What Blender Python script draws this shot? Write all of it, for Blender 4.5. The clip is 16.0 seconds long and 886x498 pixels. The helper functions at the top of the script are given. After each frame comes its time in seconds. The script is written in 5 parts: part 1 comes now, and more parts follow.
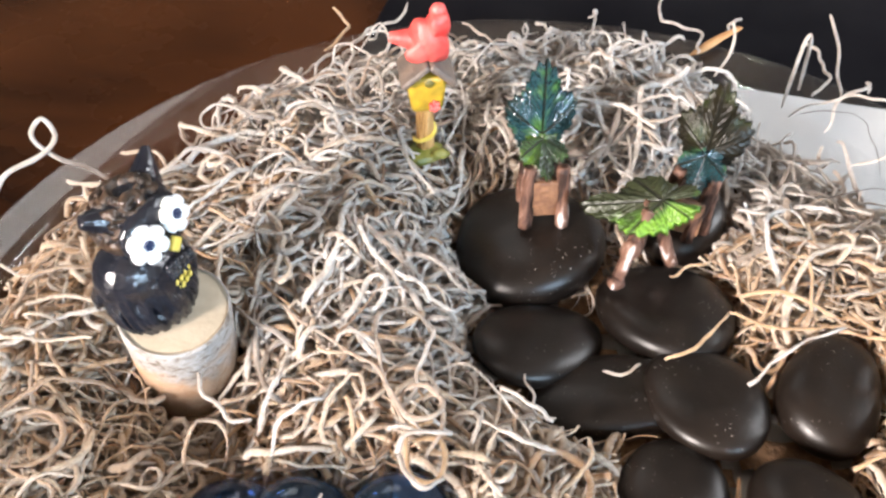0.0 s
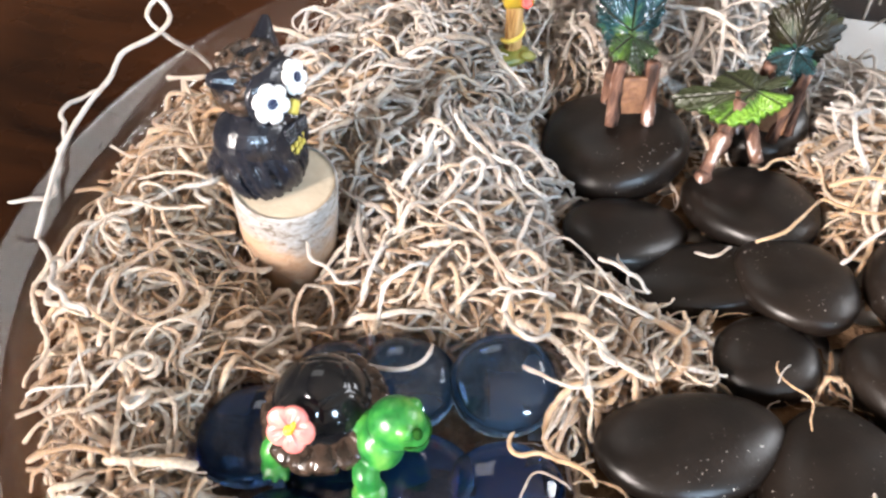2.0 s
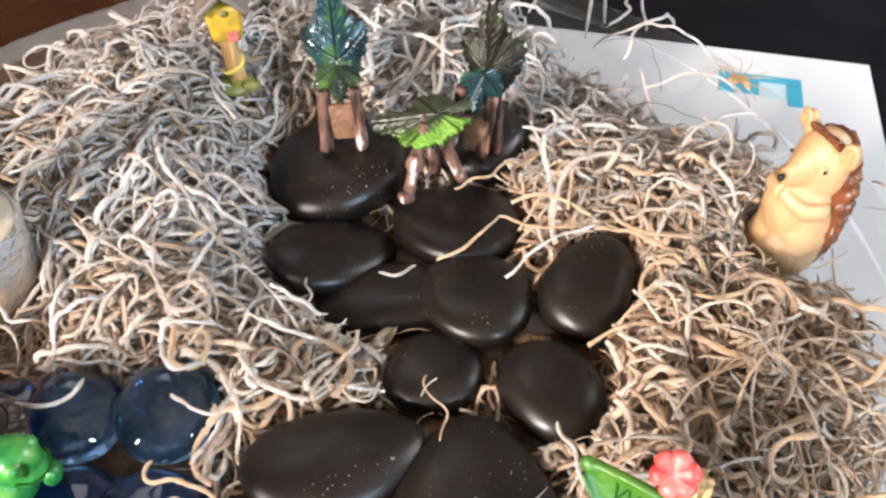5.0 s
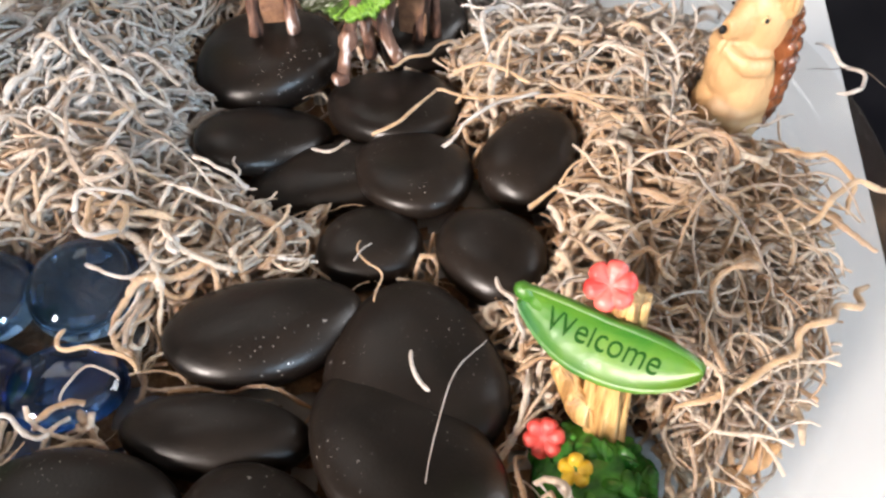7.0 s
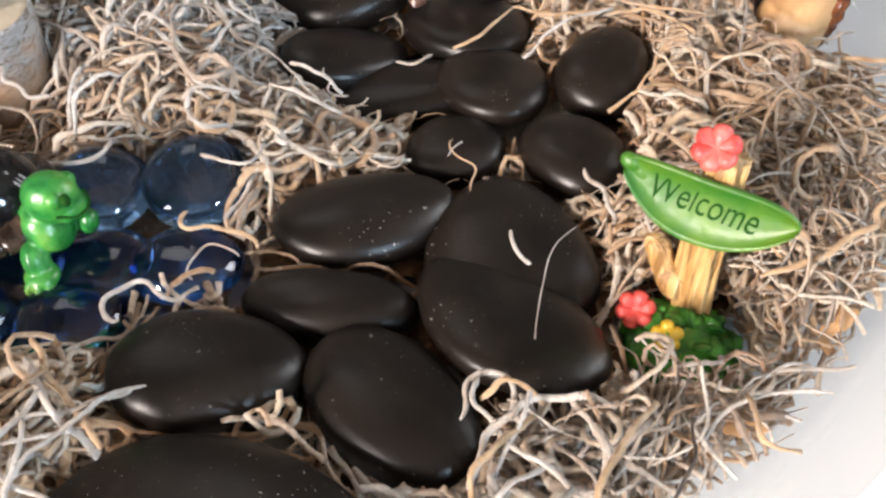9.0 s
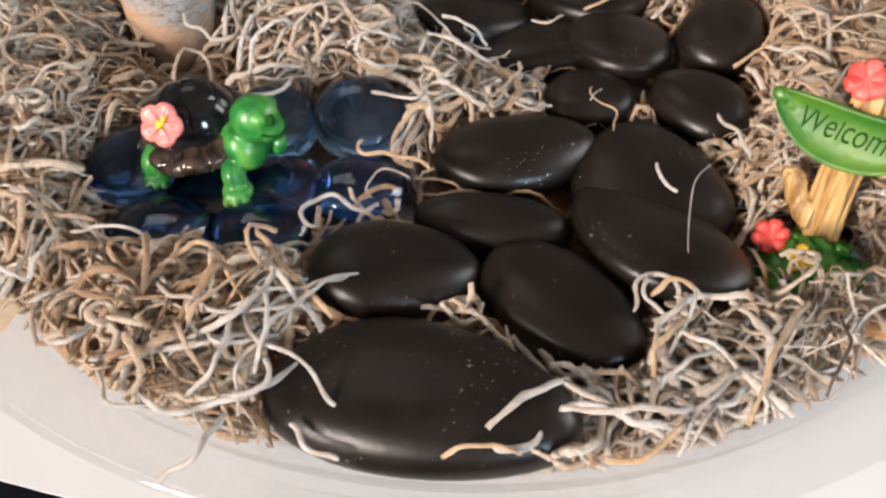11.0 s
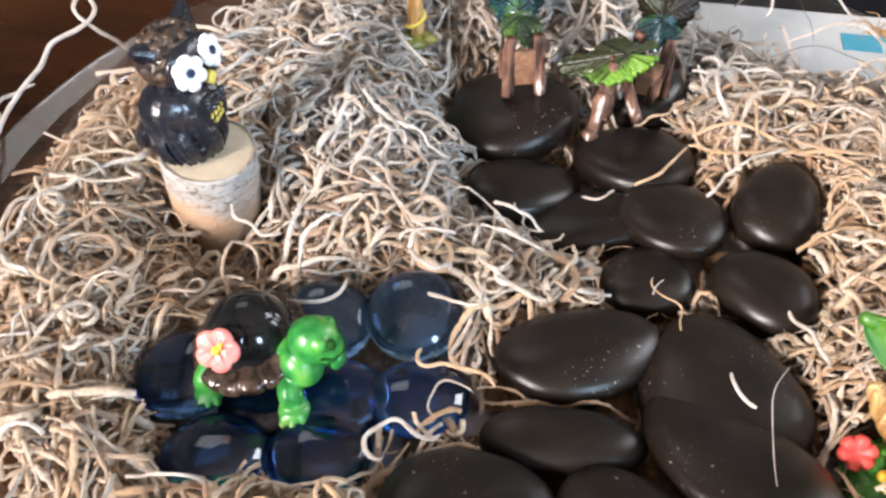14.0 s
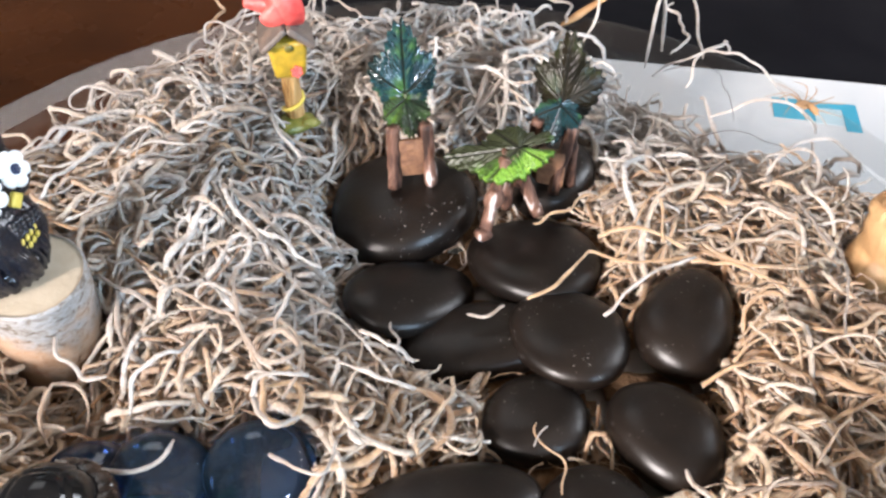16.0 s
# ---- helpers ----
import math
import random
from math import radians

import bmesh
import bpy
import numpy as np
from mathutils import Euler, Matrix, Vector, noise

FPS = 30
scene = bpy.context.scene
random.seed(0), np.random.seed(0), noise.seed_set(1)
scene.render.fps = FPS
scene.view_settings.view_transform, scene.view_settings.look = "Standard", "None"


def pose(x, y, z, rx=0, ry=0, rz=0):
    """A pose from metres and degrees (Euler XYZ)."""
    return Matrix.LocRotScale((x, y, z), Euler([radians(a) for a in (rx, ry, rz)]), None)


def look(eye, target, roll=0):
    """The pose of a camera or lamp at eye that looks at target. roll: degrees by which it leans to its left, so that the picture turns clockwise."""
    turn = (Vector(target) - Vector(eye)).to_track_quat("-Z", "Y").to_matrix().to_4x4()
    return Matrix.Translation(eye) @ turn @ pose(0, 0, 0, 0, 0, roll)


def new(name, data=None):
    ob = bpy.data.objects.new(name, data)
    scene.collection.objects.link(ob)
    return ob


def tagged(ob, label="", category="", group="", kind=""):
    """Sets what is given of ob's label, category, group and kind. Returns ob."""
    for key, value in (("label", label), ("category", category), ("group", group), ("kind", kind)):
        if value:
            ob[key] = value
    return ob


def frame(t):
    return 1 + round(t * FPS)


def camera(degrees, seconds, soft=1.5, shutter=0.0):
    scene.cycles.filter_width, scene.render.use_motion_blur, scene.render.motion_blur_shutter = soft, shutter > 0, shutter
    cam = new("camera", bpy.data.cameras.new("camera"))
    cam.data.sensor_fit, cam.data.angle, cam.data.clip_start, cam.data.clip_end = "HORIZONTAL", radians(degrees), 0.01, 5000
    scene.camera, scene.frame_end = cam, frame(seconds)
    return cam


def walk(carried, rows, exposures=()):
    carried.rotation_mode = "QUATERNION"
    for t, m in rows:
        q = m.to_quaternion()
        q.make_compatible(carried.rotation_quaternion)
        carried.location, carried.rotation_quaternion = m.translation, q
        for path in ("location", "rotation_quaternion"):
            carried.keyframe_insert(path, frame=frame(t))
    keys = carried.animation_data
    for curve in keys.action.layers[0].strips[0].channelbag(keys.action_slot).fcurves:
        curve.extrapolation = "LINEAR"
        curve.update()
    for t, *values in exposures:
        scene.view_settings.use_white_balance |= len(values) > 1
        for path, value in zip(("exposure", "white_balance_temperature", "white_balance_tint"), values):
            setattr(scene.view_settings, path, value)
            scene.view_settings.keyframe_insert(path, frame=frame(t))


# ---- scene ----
cam = camera(58.5, 16.0, soft=2.6)
METRES, EYE, TILT, LEAN, TURN = 0.288, 0.167, -45.5, 0.9, 0.0
ROWS = [
    (0.0, 0.0, 0.0, 0.0, 0.0, 0.0, -0.0),
    (0.5, -0.0234, -0.0032, -0.0167, 0.52, -0.11, -0.49),
    (1.0, -0.0368, -0.0201, -0.0363, 1.02, -0.33, -0.85),
    (1.5, -0.0504, -0.0278, -0.0669, 1.56, -0.39, -0.94),
    (2.0, -0.0573, -0.0212, -0.0863, 1.7, -0.8, -1.02),
    (2.5, -0.0163, -0.042, -0.0716, 1.65, -0.93, -1.12),
    (3.0, 0.0283, -0.0532, -0.0577, 1.24, -0.61, -0.94),
    (3.5, 0.0881, -0.0581, -0.0466, 0.46, -0.48, -0.55),
    (4.0, 0.1216, -0.0618, -0.0484, -0.37, -0.18, 0.25),
    (6.5, 0.1762, -0.0077, -0.133, -3.72, -1.5, 3.21),
    (7.0, 0.1767, -0.0208, -0.1569, -4.26, -2.04, 3.44),
    (7.5, 0.1646, -0.0266, -0.1762, -4.28, -2.56, 3.46),
    (8.0, 0.1444, -0.0288, -0.1931, -4.41, -3.04, 3.42),
    (10.5, 0.0455, -0.1011, -0.252, -2.86, -3.22, 1.82),
    (11.0, 0.0099, -0.1115, -0.2642, -2.34, -2.82, 1.34),
    (11.5, -0.0312, -0.1173, -0.2655, -1.88, -2.46, 0.91),
    (12.0, -0.0331, -0.1174, -0.2495, -1.74, -1.48, 0.87),
    (12.5, -0.0431, -0.103, -0.2274, -1.51, -0.53, 1.01),
    (13.0, -0.0419, -0.0999, -0.2022, -1.54, 0.48, 1.42),
    (13.5, -0.0373, -0.0884, -0.1764, -1.58, 0.98, 1.9),
    (14.0, -0.0245, -0.087, -0.1552, -1.77, 1.61, 2.44),
    (14.5, -0.0088, -0.0722, -0.1328, -2.06, 1.94, 2.83),
    (15.0, 0.0122, -0.0575, -0.1127, -2.38, 2.27, 3.08),
    (15.5, 0.0367, -0.0362, -0.0895, -2.78, 2.17, 3.26),
    (16.0, 0.0705, -0.0097, -0.0638, -3.3, 2.01, 3.35),
]
walk(cam, [(t, pose(0, 0, EYE, TILT, LEAN, TURN) @ pose(METRES * x, METRES * y, METRES * z, 90 + pitch, roll, yaw)) for t, x, y, z, yaw, pitch, roll in ROWS],
     exposures=[(0, 0, 6350, 10), (2, 0.02, 6350, 10), (4.2, -0.07, 6180, 10), (6.5, -0.22, 6450, 10), (8, -0.35, 6400, 10), (10.5, -0.72, 6500, 10), (11.5, -0.83, 6550, 10), (12.5, -0.68, 6350, 10), (13.5, -0.32, 6250, 10), (14.5, -0.2, 6250, 10), (16, -0.15, 6120, 10)])

# ---- light: three windows with sky outside, and a ceiling light ----
world = bpy.data.worlds.new("sky")
scene.world = world
world.use_nodes = True
wn = world.node_tree
sky = wn.nodes.new("ShaderNodeTexSky")
sky.sky_type = "NISHITA"
sky.sun_disc = False
sky.sun_elevation, sky.sun_rotation = radians(35), radians(200)
wn.links.new(sky.outputs[0], wn.nodes["Background"].inputs[0])
wn.nodes["Background"].inputs[1].default_value = 0.1


def window_lamp(eye, target, w, h, power, color):
    data = bpy.data.lights.new("window_light", "AREA")
    data.shape, data.size, data.size_y, data.energy, data.color = "RECTANGLE", w, h, power, color
    ob = new("window_light", data)
    ob.matrix_world = look(eye, target)
    return ob


# each window lamp fills the opening of a window in the walls below
window_lamp((1.25, -1.99, 0.85), (1.25, 0.0, 0.85), 0.4, 0.5, 110, (0.58, 0.79, 1.0))
window_lamp((-0.99, -0.90, 0.55), (0.0, -0.90, 0.55), 0.30, 0.45, 148, (1.0, 0.88, 0.805))
window_lamp((1.99, 0.60, 1.0), (0.0, 0.60, 1.0), 1.0, 0.9, 54, (0.96, 0.97, 1.0))
scene.view_settings.exposure = 0.0

# ---- materials ----
def mat(name, color, rough=0.5, metal=0.0, **inputs):
    m = bpy.data.materials.new(name)
    m.use_nodes = True
    b = m.node_tree.nodes["Principled BSDF"]
    b.inputs["Base Color"].default_value = (*color, 1)
    b.inputs["Roughness"].default_value = rough
    b.inputs["Metallic"].default_value = metal
    for key, value in inputs.items():
        b.inputs[key.replace("_", " ")].default_value = value
    return m


def nodes(m):
    return m.node_tree.nodes, m.node_tree.links, m.node_tree.nodes["Principled BSDF"]


def noise_tex(m, scale, detail=4.0, distortion=0.0, stretch=(1, 1, 1)):
    n, l, b = nodes(m)
    co = n.new("ShaderNodeTexCoord")
    mp = n.new("ShaderNodeMapping")
    mp.inputs["Scale"].default_value = stretch
    tx = n.new("ShaderNodeTexNoise")
    tx.inputs["Scale"].default_value, tx.inputs["Detail"].default_value = scale, detail
    tx.inputs["Distortion"].default_value = distortion
    l.new(co.outputs["Object"], mp.inputs[0])
    l.new(mp.outputs[0], tx.inputs["Vector"])
    return tx.outputs["Fac"]


def ramp(m, fac, stops):
    n, l, b = nodes(m)
    r = n.new("ShaderNodeValToRGB")
    e = r.color_ramp.elements
    while len(e) < len(stops):
        e.new(0.5)
    for el, (p, c) in zip(e, stops):
        el.position, el.color = p, (*c, 1)
    l.new(fac, r.inputs[0])
    return r.outputs[0]


def mix(m, fac, a, b_, kind="MIX"):
    n, l, b = nodes(m)
    x = n.new("ShaderNodeMix")
    x.data_type, x.blend_type = "RGBA", kind
    for sock, value in ((x.inputs[0], fac), (x.inputs[6], a), (x.inputs[7], b_)):
        if isinstance(value, (int, float)):
            sock.default_value = value
        elif isinstance(value, tuple):
            sock.default_value = (*value, 1)
        else:
            l.new(value, sock)
    return x.outputs[2]


def paint(m, color_out):
    n, l, b = nodes(m)
    l.new(color_out, b.inputs["Base Color"])
    return m


def bump(m, fac, depth, strength=1.0):
    n, l, b = nodes(m)
    k = n.new("ShaderNodeBump")
    k.inputs["Distance"].default_value, k.inputs["Strength"].default_value = depth, strength
    l.new(fac, k.inputs["Height"])
    if b.inputs["Normal"].is_linked:
        l.new(b.inputs["Normal"].links[0].from_socket, k.inputs["Normal"])
    l.new(k.outputs[0], b.inputs["Normal"])
    return m


def rough(m, fac, lo, hi):
    n, l, b = nodes(m)
    r = n.new("ShaderNodeMapRange")
    r.inputs[3].default_value, r.inputs[4].default_value = lo, hi
    l.new(fac, r.inputs[0])
    l.new(r.outputs[0], b.inputs["Roughness"])
    return m


def fibrous(m, share=0.3, fuzz=0.5):
    """Lets light through thin fibres and frosts them with fine hairs."""
    n, l, b = nodes(m)
    thin, both = n.new("ShaderNodeBsdfTranslucent"), n.new("ShaderNodeMixShader")
    src = b.inputs["Base Color"].links[0].from_socket
    l.new(src, thin.inputs["Color"])
    both.inputs[0].default_value = share
    l.new(b.outputs[0], both.inputs[1])
    l.new(thin.outputs[0], both.inputs[2])
    l.new(both.outputs[0], n["Material Output"].inputs[0])
    b.inputs["Sheen Weight"].default_value, b.inputs["Sheen Roughness"].default_value = fuzz, 0.5
    return m


def two_tone(name, c1, c2, scale, rough_=0.5, depth=0.0, bscale=None, **kw):
    m = mat(name, c1, rough_, **kw)
    f = noise_tex(m, scale)
    paint(m, ramp(m, f, [(0.35, c1), (0.65, c2)]))
    if depth:
        bump(m, noise_tex(m, bscale or scale * 3), depth)
    return m


M_STONE = mat("black_river_stone", (0.014, 0.012, 0.011), 0.36, Specular_IOR_Level=0.34)
f = noise_tex(M_STONE, 90, 6)
paint(M_STONE, ramp(M_STONE, f, [(0.3, (0.0042, 0.0029, 0.0023)), (0.72, (0.0110, 0.0075, 0.0056))]))
base_c = M_STONE.node_tree.nodes["Principled BSDF"].inputs["Base Color"].links[0].from_socket
specks = ramp(M_STONE, noise_tex(M_STONE, 1400, 1), [(0.722, (0, 0, 0)), (0.752, (1, 1, 1))])
dusty = ramp(M_STONE, noise_tex(M_STONE, 45, 3), [(0.45, (0.03, 0.03, 0.03)), (0.7, (1, 1, 1))])
paint(M_STONE, mix(M_STONE, mix(M_STONE, 1.0, specks, dusty, "MULTIPLY"), base_c, (0.42, 0.39, 0.36)))
rough(M_STONE, noise_tex(M_STONE, 60, 5), 0.29, 0.44)
bump(M_STONE, noise_tex(M_STONE, 1500, 4), 0.00005)
bump(M_STONE, noise_tex(M_STONE, 130, 3), 0.0003, 0.4)

M_GEM = mat("cobalt_glass", (0.07, 0.19, 0.50), 0.02, Transmission_Weight=0.985, IOR=1.52)
# paler copy of the cobalt glass; reflected sky is put into its tint
M_GEMPALE = mat("sky_lit_cobalt_glass", (0.21, 0.41, 0.72), 0.02, Transmission_Weight=0.975, IOR=1.5)
for g in (M_GEM, M_GEMPALE):
    bump(g, noise_tex(g, 120, 2), 0.0006, 0.5)
M_DISH = bpy.data.materials.new("clear_glass")
M_DISH.use_nodes = True
gn, gl = M_DISH.node_tree.nodes, M_DISH.node_tree.links
gn.remove(gn["Principled BSDF"])
clear, gloss, blend, fres = gn.new("ShaderNodeBsdfTransparent"), gn.new("ShaderNodeBsdfGlossy"), gn.new("ShaderNodeMixShader"), gn.new("ShaderNodeLayerWeight")
clear.inputs[0].default_value = (0.985, 0.985, 0.98, 1)
gloss.inputs["Roughness"].default_value = 0.03
edge, amount = gn.new("ShaderNodeMath"), gn.new("ShaderNodeMath")
edge.operation, edge.inputs[1].default_value = "POWER", 4.0
amount.operation, amount.inputs[1].default_value, amount.inputs[2].default_value = "MULTIPLY_ADD", 0.22, 0.07
gl.new(fres.outputs["Facing"], edge.inputs[0])
gl.new(edge.outputs[0], amount.inputs[0])
gl.new(amount.outputs[0], blend.inputs[0])
gl.new(clear.outputs[0], blend.inputs[1])
gl.new(gloss.outputs[0], blend.inputs[2])
gl.new(blend.outputs[0], gn["Material Output"].inputs[0])

M_MOSS = mat("spanish_moss", (0.4, 0.33, 0.25), 0.85, Specular_IOR_Level=0.15)
n, l, b = nodes(M_MOSS)
geo = n.new("ShaderNodeNewGeometry")
island = geo.outputs["Random Per Island"]
strand_tone = ramp(M_MOSS, island, [(0.0, (0.42, 0.23, 0.10)), (0.18, (0.62, 0.39, 0.20)), (0.42, (0.76, 0.53, 0.32)), (0.72, (0.84, 0.66, 0.46)), (1.0, (0.90, 0.80, 0.68))])
grey_tone = ramp(M_MOSS, island, [(0.0, (0.42, 0.35, 0.29)), (0.25, (0.67, 0.605, 0.545)), (0.6, (0.83, 0.78, 0.73)), (1.0, (0.91, 0.875, 0.835))])
tone = n.new("ShaderNodeAttribute")
tone.attribute_name = "grey"
patch = tone.outputs["Fac"]
c = mix(M_MOSS, patch, strand_tone, grey_tone)
c = mix(M_MOSS, 0.5, c, ramp(M_MOSS, noise_tex(M_MOSS, 1100, 5), [(0.38, (0.60, 0.50, 0.40)), (0.58, (1.0, 1.0, 1.0))]), "MULTIPLY")
paint(M_MOSS, c)
bump(M_MOSS, noise_tex(M_MOSS, 3200, 4), 0.0010)
fibrous(M_MOSS, 0.33, 0.6)

M_PALE = two_tone("pale_moss", (0.66, 0.61, 0.56), (0.48, 0.40, 0.33), 300, 0.9, 0.0007, 2200)
M_TANMOSS = two_tone("tan_moss", (0.66, 0.46, 0.27), (0.46, 0.29, 0.15), 300, 0.9, 0.0007, 2200)
fibrous(M_PALE)
fibrous(M_TANMOSS)
# brown of matted moss, darkened to hold the shadow between stones and strands
M_BED = two_tone("shaded_moss_bed", (0.11, 0.06, 0.03), (0.20, 0.12, 0.062), 260, 0.95, 0.002, 400)
M_WOOD = mat("table_wood", (0.10, 0.035, 0.012), 0.25, Specular_IOR_Level=0.06)
f = noise_tex(M_WOOD, 14, 6, 1.5, (1, 4, 1))
grain = ramp(M_WOOD, f, [(0.3, (0.006, 0.0022, 0.001)), (0.7, (0.022, 0.0075, 0.0025))])
patch_w = ramp(M_WOOD, noise_tex(M_WOOD, 7, 2), [(0.40, (0, 0, 0)), (0.70, (0.8, 0.8, 0.8))])
paint(M_WOOD, mix(M_WOOD, patch_w, grain, (0.065, 0.021, 0.006)))
rough(M_WOOD, noise_tex(M_WOOD, 30), 0.2, 0.35)
M_BLACK = two_tone("black_lacquer", (0.004, 0.004, 0.006), (0.007, 0.007, 0.009), 40, 0.35, Specular_IOR_Level=0.03)
M_GLOW = mat("lamp_diffuser", (0.9, 0.9, 0.9), 0.5, Emission_Color=(1.0, 0.96, 0.90, 1), Emission_Strength=2.4)
M_PAPER = two_tone("white_paper", (0.58, 0.58, 0.575), (0.54, 0.54, 0.54), 9, 0.7)
M_TEAL = mat("teal_print", (0.04, 0.30, 0.42), 0.6)
M_PALETEAL = mat("pale_teal_print", (0.40, 0.52, 0.56), 0.6)
M_CARD = two_tone("cream_card", (0.62, 0.50, 0.36), (0.55, 0.43, 0.30), 30, 0.6)
M_WALL = two_tone("wall_paint", (0.24, 0.20, 0.16), (0.21, 0.18, 0.15), 3, 0.8)
M_CEIL = two_tone("ceiling_paint", (0.27, 0.215, 0.165), (0.24, 0.19, 0.15), 3, 0.8)
M_FLOOR = two_tone("dark_floor", (0.05, 0.03, 0.02), (0.08, 0.05, 0.03), 5, 0.4)
M_BARK = mat("birch_bark", (0.72, 0.66, 0.58), 0.75)
f = noise_tex(M_BARK, 420, 6, 1.2, (1, 1, 1.7))
c = ramp(M_BARK, f, [(0.32, (0.10, 0.075, 0.055)), (0.42, (0.22, 0.195, 0.17)), (0.60, (0.30, 0.29, 0.28))])
# the bark goes from white to tan lower down, with a noisy edge
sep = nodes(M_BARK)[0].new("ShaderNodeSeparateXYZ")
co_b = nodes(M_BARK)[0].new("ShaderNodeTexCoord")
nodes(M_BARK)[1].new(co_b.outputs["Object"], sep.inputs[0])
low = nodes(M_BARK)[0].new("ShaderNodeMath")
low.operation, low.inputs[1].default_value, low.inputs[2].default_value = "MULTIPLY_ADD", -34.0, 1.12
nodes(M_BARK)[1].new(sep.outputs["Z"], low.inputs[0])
tan_mix = nodes(M_BARK)[0].new("ShaderNodeMath")
tan_mix.operation = "ADD"
nodes(M_BARK)[1].new(low.outputs[0], tan_mix.inputs[0])
nodes(M_BARK)[1].new(noise_tex(M_BARK, 90, 4), tan_mix.inputs[1])
tan_patch = ramp(M_BARK, tan_mix.outputs[0], [(0.80, (0, 0, 0)), (1.0, (0.75, 0.75, 0.75))])
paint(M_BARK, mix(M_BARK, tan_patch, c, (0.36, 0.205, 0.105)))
bump(M_BARK, noise_tex(M_BARK, 420, 6, 1.2, (1, 1, 1.7)), 0.0004)
M_ENDGRAIN = two_tone("sawn_wood", (0.40, 0.33, 0.24), (0.33, 0.27, 0.19), 200, 0.8, 0.0002, 900)
M_OWL = mat("dark_glazed_clay", (0.02, 0.022, 0.028), 0.22)
c = ramp(M_OWL, noise_tex(M_OWL, 150, 4), [(0.38, (0.005, 0.006, 0.010)), (0.55, (0.012, 0.013, 0.018)), (0.75, (0.030, 0.022, 0.016))])
paint(M_OWL, c)
bump(M_OWL, noise_tex(M_OWL, 420, 4), 0.0006, 0.7)
M_FEATHER = two_tone("brown_feather_glaze", (0.010, 0.007, 0.005), (0.060, 0.036, 0.022), 520, 0.3, 0.0008, 620)
M_WHITE = two_tone("white_paint", (0.82, 0.83, 0.82), (0.74, 0.76, 0.76), 300, 0.45, 0.0001, 900)
M_PUPIL = mat("blue_black_paint", (0.01, 0.02, 0.06), 0.3)
M_GOLD = two_tone("yellow_paint", (0.62, 0.50, 0.10), (0.52, 0.40, 0.06), 400, 0.45)
M_BEAD = mat("black_bead_paint", (0.008, 0.008, 0.009), 0.35, Specular_IOR_Level=0.25)
M_HOGPALE = two_tone("pale_clay", (0.56, 0.42, 0.22), (0.46, 0.32, 0.15), 200, 0.5)
M_HOG = two_tone("tan_clay", (0.43, 0.262, 0.125), (0.36, 0.212, 0.096), 120, 0.5, 0.0005, 350)
M_SPINE = two_tone("brown_glaze", (0.085, 0.026, 0.010), (0.15, 0.05, 0.018), 220, 0.12, 0.0004, 500)
M_SHELL = two_tone("black_shell_glaze", (0.004, 0.004, 0.005), (0.010, 0.010, 0.010), 150, 0.12, Specular_IOR_Level=0.35)
M_SHELLRIM = two_tone("bronze_glaze", (0.008, 0.0055, 0.004), (0.050, 0.032, 0.023), 420, 0.2, 0.0003, 500)
M_TURTLE = mat("bright_green_glaze", (0.05, 0.25, 0.03), 0.34)
paint(M_TURTLE, ramp(M_TURTLE, noise_tex(M_TURTLE, 170, 4), [(0.34, (0.006, 0.060, 0.012)), (0.46, (0.015, 0.145, 0.026)), (0.58, (0.045, 0.22, 0.034)), (0.72, (0.15, 0.30, 0.06))]))
bump(M_TURTLE, noise_tex(M_TURTLE, 300), 0.0003)
M_PINK = two_tone("coral_pink_paint", (0.50, 0.115, 0.105), (0.58, 0.19, 0.16), 400, 0.4)
M_RED = two_tone("red_glaze", (0.60, 0.040, 0.035), (0.68, 0.11, 0.09), 260, 0.45, 0.0003, 500)
M_YELLOW = two_tone("deep_yellow_glaze", (0.24, 0.17, 0.02), (0.46, 0.29, 0.025), 260, 0.35, 0.0002, 600)
M_BLOSSOM = two_tone("bright_yellow_glaze", (0.60, 0.38, 0.02), (0.72, 0.50, 0.04), 260, 0.3, 0.0002, 600)
M_SIGN = two_tone("leaf_green_glaze", (0.018, 0.10, 0.009), (0.070, 0.155, 0.012), 110, 0.42, 0.0002, 300)
M_LETTER = mat("dark_green_paint", (0.010, 0.050, 0.006), 0.9, Specular_IOR_Level=0.1)
M_POST = mat("ochre_wood_paint", (0.70, 0.42, 0.12), 0.5)
f = noise_tex(M_POST, 560, 4, 0.8, (1, 1, 0.14))
paint(M_POST, ramp(M_POST, f, [(0.36, (0.20, 0.10, 0.03)), (0.48, (0.40, 0.23, 0.08)), (0.66, (0.50, 0.31, 0.125)), (0.8, (0.80, 0.70, 0.50))]))
bump(M_POST, f, 0.0014)
M_BUSH = two_tone("dark_green_glaze", (0.014, 0.10, 0.014), (0.07, 0.28, 0.03), 260, 0.25, 0.0006, 420)
# dark green leaf; the window's blue sheen is put into its teal
M_LEAF = mat("blue_sheen_leaf_glaze", (0.02, 0.06, 0.03), 0.17, Specular_IOR_Level=0.6)
c = ramp(M_LEAF, noise_tex(M_LEAF, 130, 3), [(0.38, (0.005, 0.016, 0.016)), (0.54, (0.009, 0.036, 0.044)), (0.72, (0.05, 0.12, 0.020))])
paint(M_LEAF, c)
bump(M_LEAF, noise_tex(M_LEAF, 500, 3), 0.0001)
M_LEAFBROWN = mat("dark_brown_leaf_glaze", (0.03, 0.025, 0.012), 0.36, Specular_IOR_Level=0.24)
